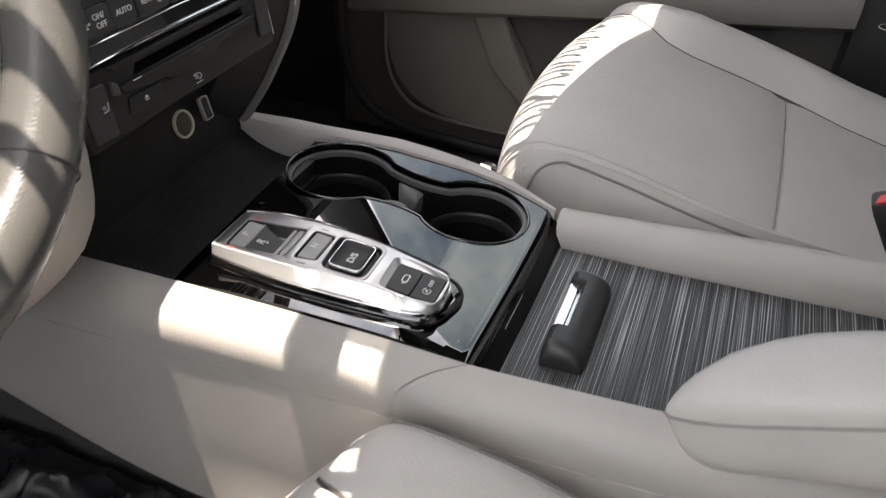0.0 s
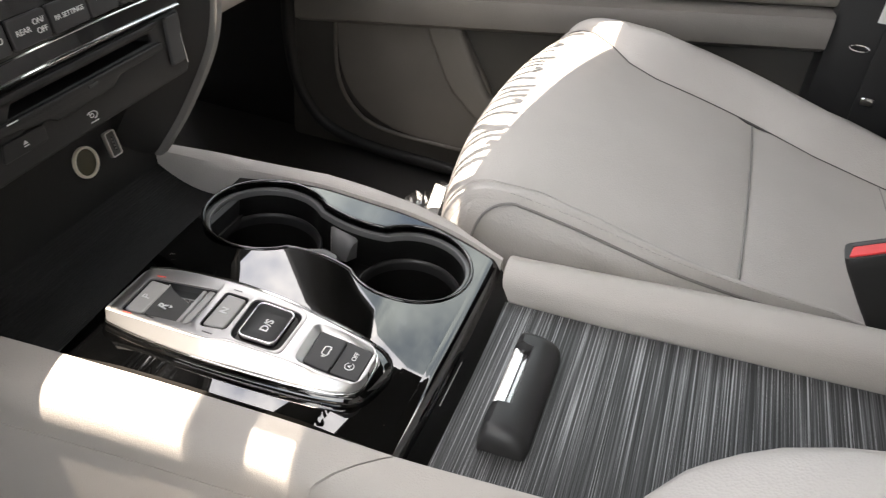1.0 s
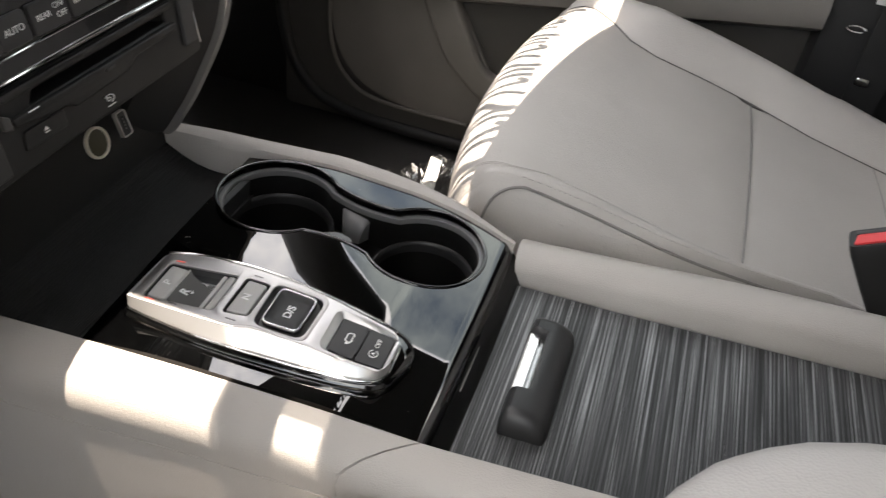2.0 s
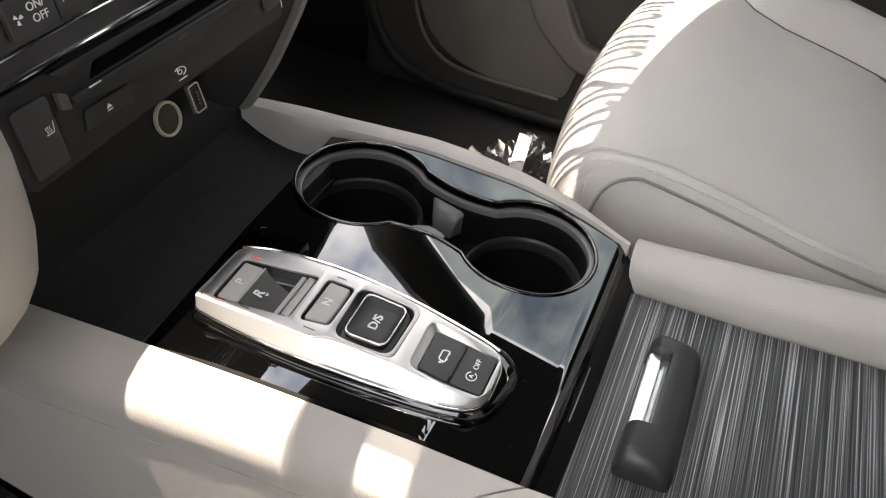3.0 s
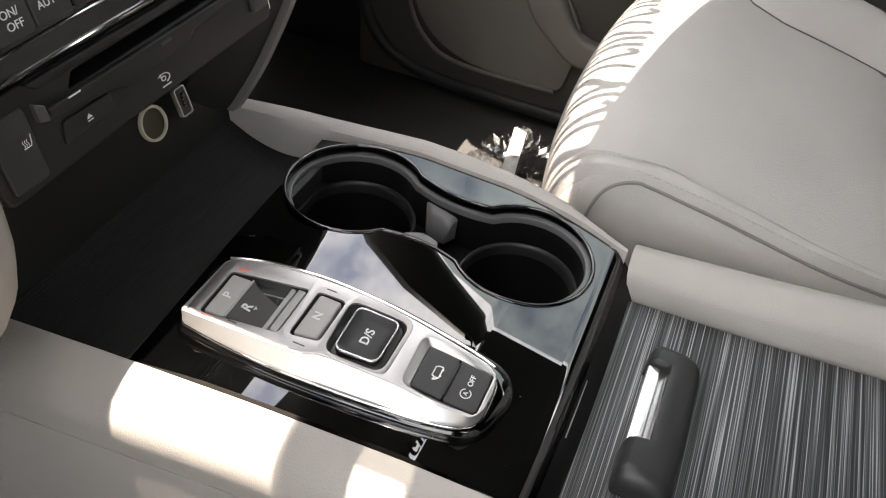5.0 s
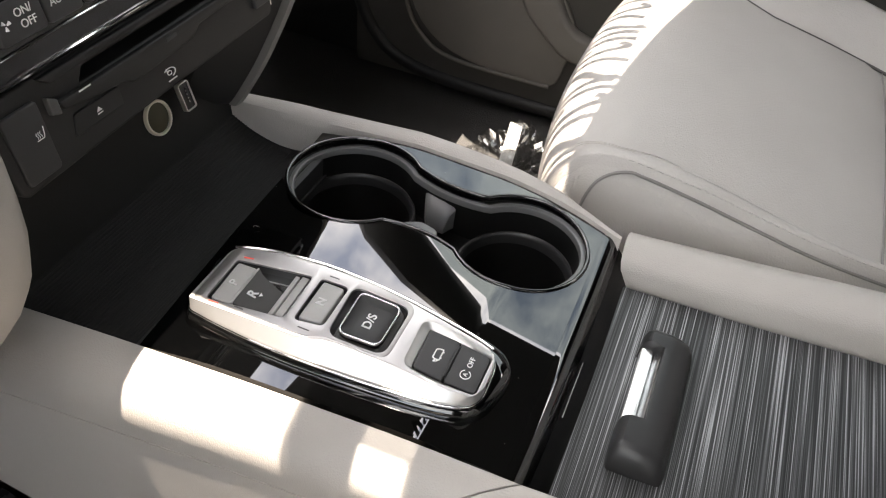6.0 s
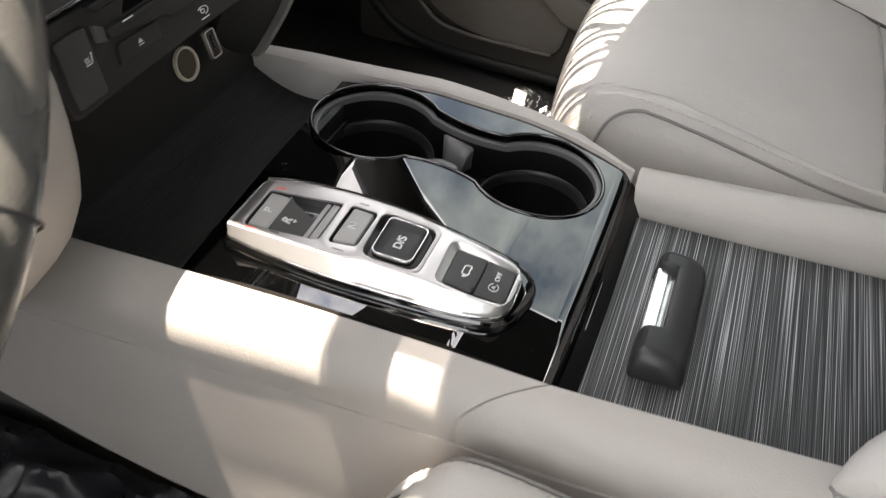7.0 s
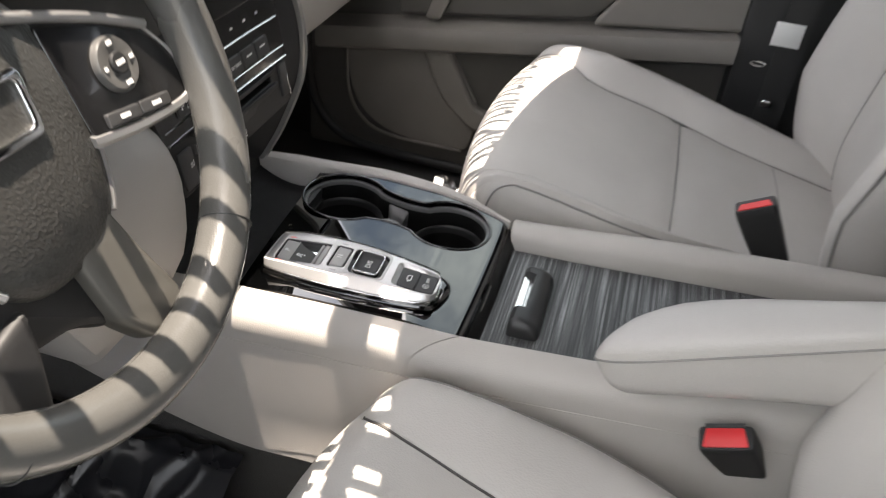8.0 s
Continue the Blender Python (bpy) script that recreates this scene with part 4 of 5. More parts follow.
for t in [0.0, 0.006, 0.015, 0.03, 0.05, 0.075, 0.10, 0.14, 0.19, 0.26, 0.36, 0.5, 0.66, 0.83, 1.0]:
    y, xl, xr, zt, zs, zb = arm_section(t)
    w, h, d = xr - xl, zt - zs, zs - zb
    top_rings.append([(xl + 0.5 * w * (1 - math.copysign(abs(math.cos(a)) ** 0.6, math.cos(a))), y, zs + h * abs(math.sin(a)) ** 0.7) for a in stations(0, math.pi, 14)] + [(xl + 0.5 * w, y, zs)])
    low_rings.append([(xl + 0.0006 + (0.5 * w - 0.0006) * (1 - math.copysign(abs(math.cos(a)) ** 0.45, math.cos(a))), y + 0.010 * math.sin(a) * (1 if t < 0.1 else 0) * -1, zs - 0.0012 - d * abs(math.sin(a)) ** 0.7) for a in stations(0, math.pi, 12)] + [(xl + 0.5 * w, y, zs - 0.0012)])
part("pad", loft(top_rings), LEATHER, arm)
part("underside", loft(low_rings), LEATHER, arm)
part("seam", tube([Vector(r[0]) + Vector((-0.0002, 0, -0.0006)) for r in top_rings], 0.0011, 6), PIPING, arm)
part("hinge_boss", loft([[(x, -0.50 + 0.03 * math.cos(a), 0.565 + 0.03 * math.sin(a)) for a in stations(0, 5.9, 20)] for x in (-0.165, -0.09)]), DARK, arm)


# ---- belt buckles ----
def buckle(name, label, at, wide=0.0030):
    b = thing(name, label, "seat belt buckle", "seat belt buckles")
    b.matrix_basis = at
    out = rounded([(-0.0115, -0.0235), (0.0115, -0.0235), (0.0115, 0.0235), (-0.0115, 0.0235)], 0.005)
    part("housing", loft([[(x * k, y * k2, z) for x, y in out] for k, k2, z in ((0.8, 0.62, -0.12), (0.92, 0.8, -0.085), (1.0, 0.93, -0.045), (1.02, 1.0, -0.012), (1.0, 0.99, -0.003), (0.9, 0.95, 0.0))]), BLACK, b, "black plastic housing")
    part("button", slab(rounded([(-0.0085, -0.0195), (wide, -0.0160), (wide, 0.0160), (-0.0085, 0.0195)], 0.002), -0.004, 0.0016, 0.0008), RED, b, "red release button")
    part("slot", box(0.0035, 0.034, 0.002, 0.0004, centre=(wide + 0.0026, 0, 0.0002)), DARK_KEY, b)
    part("stalk", loft([[(x * 0.55, y * 0.5, z) for x, y in out] for z in (-0.11, -0.24)]), BLACK, b)
    return b


buckle("belt_buckle", "black seat belt buckle with red button beside passenger seat", pose(0.246, -0.325, 0.487, -30, -6, 0))
buckle("belt_buckle", "black seat belt buckle with large red button beside driver seat", pose(-0.099, -0.302, 0.443, -30, -26, 8), 0.0085)


# ---- dashboard ----
stack = thing("dash_stack", "black centre stack with controls, disc slot and seat heater key", "dashboard")
LEAN_BACK = 14.0
FACE = Matrix.Translation((0.06, 0.2315, 0.54)) @ Euler((radians(90 - LEAN_BACK), 0, 0)).to_matrix().to_4x4()  # x right, y up the face, z out of it
SLOT = rounded([(-0.062, 0.0236), (0.083, 0.0250), (0.083, 0.0310), (-0.056, 0.0310)], 0.0015)
part("lower_fascia", slab(rounded([(-0.122, -0.013), (-0.02, -0.0105), (0.116, -0.0095), (0.124, 0.0395), (-0.130, 0.0395)], 0.005), -0.06, 0.0, 0.002, [SLOT]), DARK, stack, "charcoal fascia with a disc slot", at=FACE)
part("slot_back", box(0.16, 0.012, 0.004, centre=(0.007, 0.030, -0.030)), BLACK, stack, at=FACE)
part("slot_shelf", slab(rounded([(-0.080, 0.0175), (-0.046, 0.0130), (-0.037, 0.0126), (-0.030, 0.0086), (-0.016, 0.0088), (0.027, 0.0105), (0.037, 0.0160), (0.088, 0.0170), (0.090, 0.0228), (-0.082, 0.0228)], 0.0015), -0.003, 0.0042, 0.0012), DARK, stack, "stepped lip under the slot", at=FACE)
part("slot_nub", slab(rounded([(0.004, 0.0178), (0.014, 0.0182), (0.014, 0.0202), (0.004, 0.0198)], 0.0008), 0.004, 0.0048, 0.0003), DARK_KEY, stack, "small raised nub on the lip", at=FACE)
part("slot_cheek", slab(rounded([(-0.0885, 0.0185), (-0.0825, 0.0165), (-0.0820, 0.0250), (-0.0880, 0.0285)], 0.0012), -0.002, 0.0040, 0.0012), SLOPE_KEY, stack, "paler end of the slot lip", at=FACE)
part("slot_hood", slab(rounded([(-0.082, 0.0335), (0.088, 0.0335), (0.092, 0.0385), (-0.088, 0.0385)], 0.0015), -0.003, 0.0036, 0.0012), DARK, stack, at=FACE)
part("slot_dash", box(0.009, 0.0008, 0.0004, centre=(-0.064, 0.0222, 0.0044)), INK, stack, at=FACE)
part("upper_fascia", slab(rounded([(-0.130, 0.041), (0.124, 0.041), (0.146, 0.26), (-0.152, 0.26)], 0.006), -0.06, 0.003, 0.002), STACK_GLOSS, stack, "glossy black climate panel", at=FACE)


def strip(y, bow, r, label):
    part("chrome_strip", tube([(x, y + bow * (1 - (x / 0.125) ** 2), 0.0036) for x in stations(-0.124, 0.121, 18)], r, 8), CHROME, stack, label, at=FACE)


strip(0.0425, 0.002, 0.0011, "bright chrome strip over the disc slot")
strip(0.0545, 0.002, 0.0008, "thin chrome line")
strip(0.0880, 0.003, 0.0009, "thin chrome line over the climate keys")


def climate_key(x, y, w, h, words, size):
    k = part("climate_key", slab(rounded([(x - w / 2, y - h / 2), (x + w / 2, y - h / 2), (x + w / 2, y + h / 2), (x - w / 2, y + h / 2)], 0.0025), 0.0, 0.0062, 0.0010), DARK_KEY, stack, "flat dark climate key", at=FACE)
    for word, dx, dy in words:
        lettering(word, size, INK, k, pose(x + dx, y + dy, 0.0063))
    return k


fan_key = climate_key(-0.084, 0.0690, 0.030, 0.019, (("ON/", 0.0035, 0.003), ("OFF", 0.0045, -0.003)), 0.0058)
fan = bmesh.new()
for q in range(3):
    a = 2.09 * q
    tube([(-0.0925 + 0.0006 * math.cos(a), 0.0690 + 0.0006 * math.sin(a), 0.0063), (-0.0925 + 0.0026 * math.cos(a + 0.3), 0.0690 + 0.0026 * math.sin(a + 0.3), 0.0063)], [0.0004, 0.0011], 6, fan)
part("mark", fan, INK, fan_key)
climate_key(-0.056, 0.0690, 0.024, 0.019, (("AUTO", 0, 0),), 0.0058)
climate_key(-0.025, 0.0690, 0.032, 0.019, (("REAR", -0.006, 0), ("ON/", 0.008, 0.003), ("OFF", 0.009, -0.003)), 0.0052)
climate_key(0.010, 0.0690, 0.034, 0.019, (("RR SETTINGS", 0, 0),), 0.0046)
for x, w in ((0.043, 0.028), (0.073, 0.028)):
    k = climate_key(x, 0.0690, w, 0.019, (), 0.005)
    part("mark", box(0.012, 0.0018, 0.0004, centre=(x, 0.0705, 0.0064)), INK, k)
for q in range(7):
    part("mark", box(0.005, 0.0022, 0.0004, centre=(-0.085 + 0.028 * q, 0.104, 0.0034)), INK, stack, at=FACE)
part("display", slab(rounded([(-0.105, 0.120), (0.100, 0.120), (0.108, 0.235), (-0.112, 0.235)], 0.006), 0.002, 0.0045, 0.0008), STACK_GLOSS, stack, "dark glass display, switched off", at=FACE)
part("heater_key", slab(rounded([(-0.118, -0.008), (-0.095, -0.008), (-0.093, 0.030), (-0.117, 0.030)], 0.003), -0.002, 0.0022, 0.0012), PULL, stack, "dark seat heater key", at=FACE)
part("eject_key", slab(rounded([(-0.079, 0.0000), (-0.041, 0.0000), (-0.040, 0.0114), (-0.075, 0.0118)], 0.002), -0.002, 0.0016, 0.0008), DARK, stack, at=FACE)
part("side_key", slab(rounded([(0.096, 0.001), (0.113, 0.001), (0.119, 0.0375), (0.102, 0.0375)], 0.002), -0.002, 0.0030, 0.0012), DARK_KEY, stack, "dark passenger heater key", at=FACE)
part("key_edge", box(0.0012, 0.024, 0.0012, 0.0003, centre=(0.1125, 0.018, 0.0030)), CHROME, stack, at=FACE @ pose(0, 0, 0, 0, 0, -4))
part("mark", slab([(-0.003, 0), (0.003, 0), (0, 0.0036)], 0, 0.0003, 0.0), INK, stack, at=FACE @ pose(-0.0588, 0.0056, 0.0016) @ Matrix.Scale(0.7, 4))
part("mark", box(0.006, 0.0009, 0.0003), INK, stack, at=FACE @ pose(-0.0588, 0.0044, 0.0017) @ Matrix.Scale(0.7, 4))
heat = bmesh.new()
for k in range(3):
    tube([(0.0017 * k - 0.003 + 0.0005 * math.sin(j * 1.4), 0.0009 * j, 0) for j in range(6)], 0.00025, 4, heat)
tube([(-0.004, -0.0010, 0), (0.002, -0.0010, 0), (0.003, 0.0008, 0), (0.0044, 0.0065, 0)], 0.0004, 5, heat)
part("mark", heat, INK, stack, at=FACE @ pose(-0.0995, 0.0120, 0.0024) @ Matrix.Scale(0.75, 4))
disc = bmesh.new()
tube([(0.0045 * math.cos(a) * 1.2, 0.0028 * math.sin(a), 0) for a in stations(-1.2, 2.4, 14)], 0.0004, 4, disc)
tube([(0.0018 * math.cos(a), 0.0013 * math.sin(a), 0) for a in stations(0, 6.0, 12)], 0.0004, 4, disc)
tube([(-0.0018, 0.0032, 0), (-0.0018, 0, 0)], 0.0004, 4, disc)
box(0.008, 0.0007, 0.0004, centre=(0.001, -0.0045, 0), bm=disc)
part("mark", disc, INK, stack, "pale disc mark", at=FACE @ pose(0.0015, -0.0008, 0.0004))


line = smooth_line([(0.184, 0.272, 0.438), (0.187, 0.264, 0.450), (0.206, 0.250, 0.485), (0.233, 0.238, 0.54), (0.243, 0.242, 0.60), (0.238, 0.262, 0.68), (0.222, 0.29, 0.80)], 6)
part("wing_trim", loft([[(p.x, p.y, p.z), (p.x - 0.002, p.y - 0.0025, p.z), (p.x - 0.0062, p.y - 0.0005, p.z), (p.x - 0.0072, p.y + 0.006, p.z), (p.x - 0.004, p.y + 0.030, p.z), (p.x + 0.001, p.y + 0.03, p.z)] for p in line]), TRIM_GREY, stack, "grey curved trim beside the stack")
part("stack_flank", loft([[(p.x - 0.0076, p.y + 0.0055, p.z), (p.x - 0.002, p.y + 0.025, p.z), (p.x - 0.02, p.y + 0.3, p.z), (p.x - 0.08, p.y + 0.3, p.z), (p.x - 0.06, p.y + 0.03, p.z)] for p in line]), BLACK, stack)

dash = thing("dashboard", "charcoal dashboard with pale glovebox and knee panels", "dashboard")
part("glovebox", loft([[(x, 0.336, 0.492), (x, 0.330, 0.504), (x, 0.342, 0.57), (x, 0.372, 0.68), (x, 0.395, 0.745), (x, 0.55, 0.76), (x, 0.6, 0.50), (x, 0.40, 0.488)] for x in (0.262, 0.35, 0.6, 0.79)]), SOFT, dash, "pale grey glovebox panel")
shelf = [(-0.80, 0.0), (-0.3, 0.0), (-0.02, 0.0), (0.03, 0.02), (0.10, 0.10), (0.16, 0.135), (0.30, 0.14), (0.55, 0.14), (0.96, 0.16)]
part("dash_top", loft([[(x, 0.252 + d, 0.755), (x, 0.245 + d, 0.78), (x, 0.252 + d, 0.835 - 0.4 * d), (x, 0.28 + d, 0.855 - 0.4 * d), (x, 0.36 + d, 0.868 - 0.5 * d), (x, 0.75, 0.86 - 0.6 * d), (x, 0.85, 0.76), (x, 0.5 + 0.3 * d, 0.73)] for x, d in shelf]), DARK, dash, "charcoal padded dashboard top")
knee = []
for x, k in [(-0.70, 1), (-0.5, 1), (-0.31, 1), (-0.285, 1), (-0.258, 1), (-0.236, 1), (-0.214, 1), (-0.19, 1), (-0.17, 1), (-0.130, 0.99), (-0.106, 0.965), (-0.089, 0.925), (-0.075, 0.86), (-0.064, 0.76), (-0.057, 0.64), (-0.053, 0.50), (-0.0515, 0.36)]:
    low = lerp_table([(-0.70, 0.60), (-0.31, 0.59), (-0.258, 0.525), (-0.214, 0.439), (-0.19, 0.40)], x)  # cut away round the steering column
    knee.append([(x, 0.312 - 0.105 * k * math.copysign(abs(math.cos(a)) ** 0.75, math.cos(a)), max(low, 0.530 + 0.104 * k * math.copysign(abs(math.sin(a)) ** 0.75, math.sin(a)))) for a in stations(0, 2 * math.pi * 31 / 32, 31)])
part("knee_panel", loft(knee), SOFT, dash, "pale grey rounded knee panel under the wheel")
part("instrument_hood", box(0.46, 0.26, 0.13, 0.03, 3, centre=(-0.40, 0.345, 0.865)), DARK, dash, "charcoal instrument hood")
part("dash_core", box(0.72, 0.40, 0.20, 0.03, centre=(-0.34, 0.46, 0.70)), BLACK, dash, "black dashboard behind the wheel")

# ---- steering wheel ----
wheel = thing("steering_wheel", "black leather steering wheel with silver spoke trim", "steering wheel")
wheel.matrix_basis = Matrix.Translation((-0.3347, 0.1465, 0.7585)) @ Euler((radians(90 - 26.3), 0, 0)).to_matrix().to_4x4() @ Matrix.Scale(0.974, 4)  # x right, y up the rim, z to the driver
R = 0.1705
rim = bmesh.new()
loops = []
for k in range(96):
    a = 2 * math.pi * k / 96
    grip = 1.0 + 0.10 * max(0, math.cos(2 * (a - radians(35))))
    swell = 0.0160 + 0.0012 * max(0, math.sin(a - math.pi) ** 3)
    loops.append([((R - 0.0006 + swell * math.cos(b)) * math.cos(a), (R - 0.0006 + swell * math.cos(b)) * math.sin(a), 0.0185 * grip * math.sin(b)) for b in (2 * math.pi * j / 16 for j in range(16))])
loft(loops + [loops[0]], rim, caps=False)
bmesh.ops.remove_doubles(rim, verts=rim.verts, dist=1e-6)
part("rim", rim, WHEEL_HIDE, wheel, "leather-wrapped rim")
for turn in (-51, 231):
    a = radians(turn)
    part("rim_joint", tube([((R + 0.0168 * math.cos(b)) * math.cos(a), (R + 0.0168 * math.cos(b)) * math.sin(a), 0.0188 * math.sin(b)) for b in stations(0, 2 * math.pi * 23 / 24, 23)], 0.0006, 5, ring=True), BLACK, wheel, "dark joint in the leather")
threads = bmesh.new()
for k in range(132):
    a = 2 * math.pi * k / 132
    if 18 < k % 33 < 28:  # the lacing hides under the thumb rests
        continue
    ri = R - 0.0147
    tube([((ri + 0.0010) * math.cos(a), (ri + 0.0010) * math.sin(a), 0.0072), ((ri + 0.0002) * math.cos(a + 0.010), (ri + 0.0002) * math.sin(a + 0.010), 0.0050)], 0.0008, 5, threads)
tagged(part("lacing", threads, BLACK, wheel, "dark laced stitching inside the rim"), kind="stuff")
HUB = [(0.066, 0.034), (0.073, -0.005), (0.064, -0.045), (0.051, -0.078), (0.026, -0.098), (-0.026, -0.098), (-0.051, -0.078), (-0.064, -0.045), (-0.073, -0.005), (-0.066, 0.034), (-0.045, 0.062), (0.045, 0.062)]
hub = part("hub", loft([[(x * k, y * k, z) for x, y in rounded(HUB, 0.018, 4)] for k, z in ((0.9, -0.06), (1.02, -0.040), (1.02, -0.026), (0.985, -0.019), (0.90, -0.0145), (0.6, -0.009), (0.25, -0.007))]), HUB_HIDE, wheel, "black grained padded hub")
emblem = part("emblem", slab(rounded([(-0.022, -0.020), (0.022, -0.020), (0.027, 0.018), (-0.027, 0.018)], 0.007), 0, 0.005, 0.0015, [rounded([(-0.0165, -0.0145), (0.0165, -0.0145), (0.0205, 0.0125), (-0.0205, 0.0125)], 0.005)]), CHROME, hub, "plain chrome badge frame", at=pose(0, 0.0, -0.0085))
for k in range(5):
    part("mark", box(0.0045, 0.008, 0.0008, 0.0002, centre=(-0.016 + 0.008 * k, -0.052, -0.0135)), WHEEL_HIDE, hub)
for side in (-1, 1):
    spoke = part("spoke", slab(rounded([(side * x, y) for x, y in ((0.058, 0.032), (0.104, 0.018), (0.140, 0.002), (0.154, -0.018), (0.157, -0.042), (0.148, -0.053), (0.056, -0.042))], 0.008), -0.040, -0.012, 0.002), STACK_GLOSS, wheel, "glossy black spoke with controls")
    part("spoke_trim", loft([[(side * (p.x), p.y + dy, z) for dy, z in ((0.006, -0.014), (0.004, -0.0100), (0.000, -0.0105), (-0.003, -0.018), (0, -0.03))] for p in smooth_line([(0.054, -0.043, 0), (0.070, -0.046, 0), (0.098, -0.0505, 0), (0.138, -0.0535, 0), (0.152, -0.052, 0)], 4)]), SILVER, spoke, "silver trim under the spoke")
    part("spoke_trim", tube([(side * p.x, p.y, -0.011) for p in smooth_line([(0.030, 0.044, 0), (0.065, 0.034, 0), (0.104, 0.021, 0), (0.143, 0.004, 0)], 5)], 0.0034, 8), SILVER, spoke)
    part("spoke_edge", tube([(side * p.x, p.y, -0.012) for p in smooth_line([(0.141, 0.003, 0), (0.155, -0.018, 0), (0.158, -0.040, 0), (0.150, -0.053, 0)], 5)], 0.0012, 6), SILVER, spoke, "thin silver edge")
    part("inner_strip", tube([(side * p.x, p.y, -0.022) for p in smooth_line([(0.064, -0.046, 0), (0.056, -0.068, 0), (0.047, -0.082, 0)], 4)], 0.0035, 8), SILVER, spoke, "silver strip beside the hub")
    pad = part("control_pad", lathe([(0.0180, -0.013), (0.0180, -0.0095), (0.0166, -0.0072), (0.0150, -0.0070), (0.010, -0.0082), (0.0005, -0.0084)], 32), PAD, spoke, "round satin control pad", at=pose(side * 0.1005, -0.0085, 0))
    part("pad_centre", lathe([(0.0072, -0.0085), (0.0072, -0.0064), (0.0062, -0.0056), (0.0005, -0.0056)], 24), BLACK, pad)
    for dx, dy, w in ((0, 0.0130, 0.005), (0.0125, 0, 0.004), (0, -0.0130, 0.006), (-0.0130, 0, 0.003), (0, 0, 0.008)):
        part("mark", box(w, 0.0028, 0.0004, centre=(dx, dy, -0.0066 if dx or dy else -0.0054)), INK, pad)
    for dx, w in ((-0.0155, 0.030), (0.0155, 0.030)):
        part("lower_key", slab(rounded([(dx - w / 2, -0.0044), (dx + w / 2, -0.0044), (dx + w / 2, 0.0044), (dx - w / 2, 0.0044)], 0.002), -0.014, -0.0090, 0.001), DARK_KEY, spoke, "low flat key", at=pose(side * 0.1005, -0.0395, 0, 0, 0, -side * 8))
        part("mark", box(0.009, 0.0028, 0.0004, centre=(dx, 0, -0.0088)), INK, spoke, at=pose(side * 0.1005, -0.0395, 0, 0, 0, -side * 8))
part("fork", slab(rounded([(0.040, -0.070), (0.048, -0.105), (0.061, -0.150), (0.056, -0.163), (0.022, -0.165), (0.004, -0.138), (0.000, -0.080)], 0.008), -0.040, -0.016, 0.007), SATIN, wheel, "satin lower spoke trim")
part("fork", slab(rounded([(-0.040, -0.092), (-0.046, -0.115), (-0.064, -0.158), (-0.098, -0.142), (-0.078, -0.100)], 0.006), -0.040, -0.020, 0.006), BLACK, wheel, "dark lower spoke")
part("wheel_base", loft([[(x * k, y * k - 0.004, z) for x, y in rounded([(0.066, -0.044), (0.052, -0.090), (0.020, -0.1420), (0.004, -0.1350), (-0.012, -0.1225), (-0.055, -0.1150), (-0.078, -0.088), (-0.070, -0.044)], 0.014)] for k, z in ((0.95, -0.060), (1.0, -0.040), (0.985, -0.031), (0.95, -0.028))]), BLACK, wheel, "dark lower cover behind the hub")
part("column_shroud", loft([[(0.06 * k * math.cos(a), -0.01 + 0.055 * k * math.sin(a), z) for a in stations(0, 2 * math.pi * 23 / 24, 23)] for k, z in ((0.9, -0.05), (1.1, -0.08), (1.25, -0.16), (1.25, -0.24))]), BLACK, wheel, "black column shroud")

# ---- passenger door ----
door = thing("passenger_door", "closed taupe passenger door with speaker grille and pull", "car door")
ON_DOOR = Matrix(((0, 0, -1, 0.826), (1, 0, 0, 0), (0, 1, 0, 0), (0, 0, 0, 1)))  # x along the car, y up, z into the cabin
part("door_panel", box(0.05, 1.05, 0.68, 0.012, centre=(0.851, -0.03, 0.44)), DOOR_DARK, door)
part("speaker_grille", slab(rounded([(0.14, 0.158), (0.315, 0.160), (0.398, 0.23), (0.408, 0.39), (0.205, 0.39), (0.12, 0.255)], [0.02, 0.08, 0.07, 0.02, 0.01, 0.03]), 0, 0.010, 0.003), DOOR_GREY, door, "taupe speaker panel", at=ON_DOOR)
part("speaker_edge", tube([(p.x, p.y, 0.010) for p in smooth_line([(0.405, 0.37, 0), (0.401, 0.25, 0), (0.368, 0.187, 0), (0.305, 0.160, 0), (0.15, 0.158, 0)], 6)], 0.0035, 8), DOOR_GREY, door, at=ON_DOOR)
part("door_seal", tube([(p.x, p.y, -0.004) for p in smooth_line([(0.505, 0.72, 0), (0.500, 0.45, 0), (0.495, 0.27, 0), (0.462, 0.172, 0), (0.385, 0.122, 0), (0.20, 0.110, 0), (-0.30, 0.110, 0)], 6)], 0.013, 10), BLACK, door, "black rubber door seal", at=ON_DOOR)
part("pull_strip", slab(rounded([(0.265, 0.42), (0.205, 0.42), (0.185, 0.36), (0.130, 0.262), (0.02, 0.235), (0.02, 0.205), (0.135, 0.215), (0.20, 0.27), (0.245, 0.36)], 0.02), 0.0, 0.026, 0.008), DOOR_GREY, door, "taupe slanting strip beside the door recess", at=ON_DOOR)
part("door_armrest", loft([[(0.826, y, 0.366 + dz), (0.80, y, 0.370 + dz), (0.782, y, 0.380 + dz), (0.778, y, 0.404 + dz), (0.785, y, 0.420 + dz), (0.826, y, 0.432 + dz)] for y, dz in ((y, 0.15 * (0.19 - y)) for y in stations(0.46, -0.315, 18))]), DOOR_GREY, door, "taupe armrest ledge of the door")
part("switch_panel", slab(rounded([(0.30, 0.425), (-0.055, 0.478), (-0.12, 0.54), (-0.12, 0.60), (0.30, 0.60)], 0.015), 0, 0.02, 0.006), DOOR_DARK, door, "dark panel over the armrest", at=ON_DOOR)
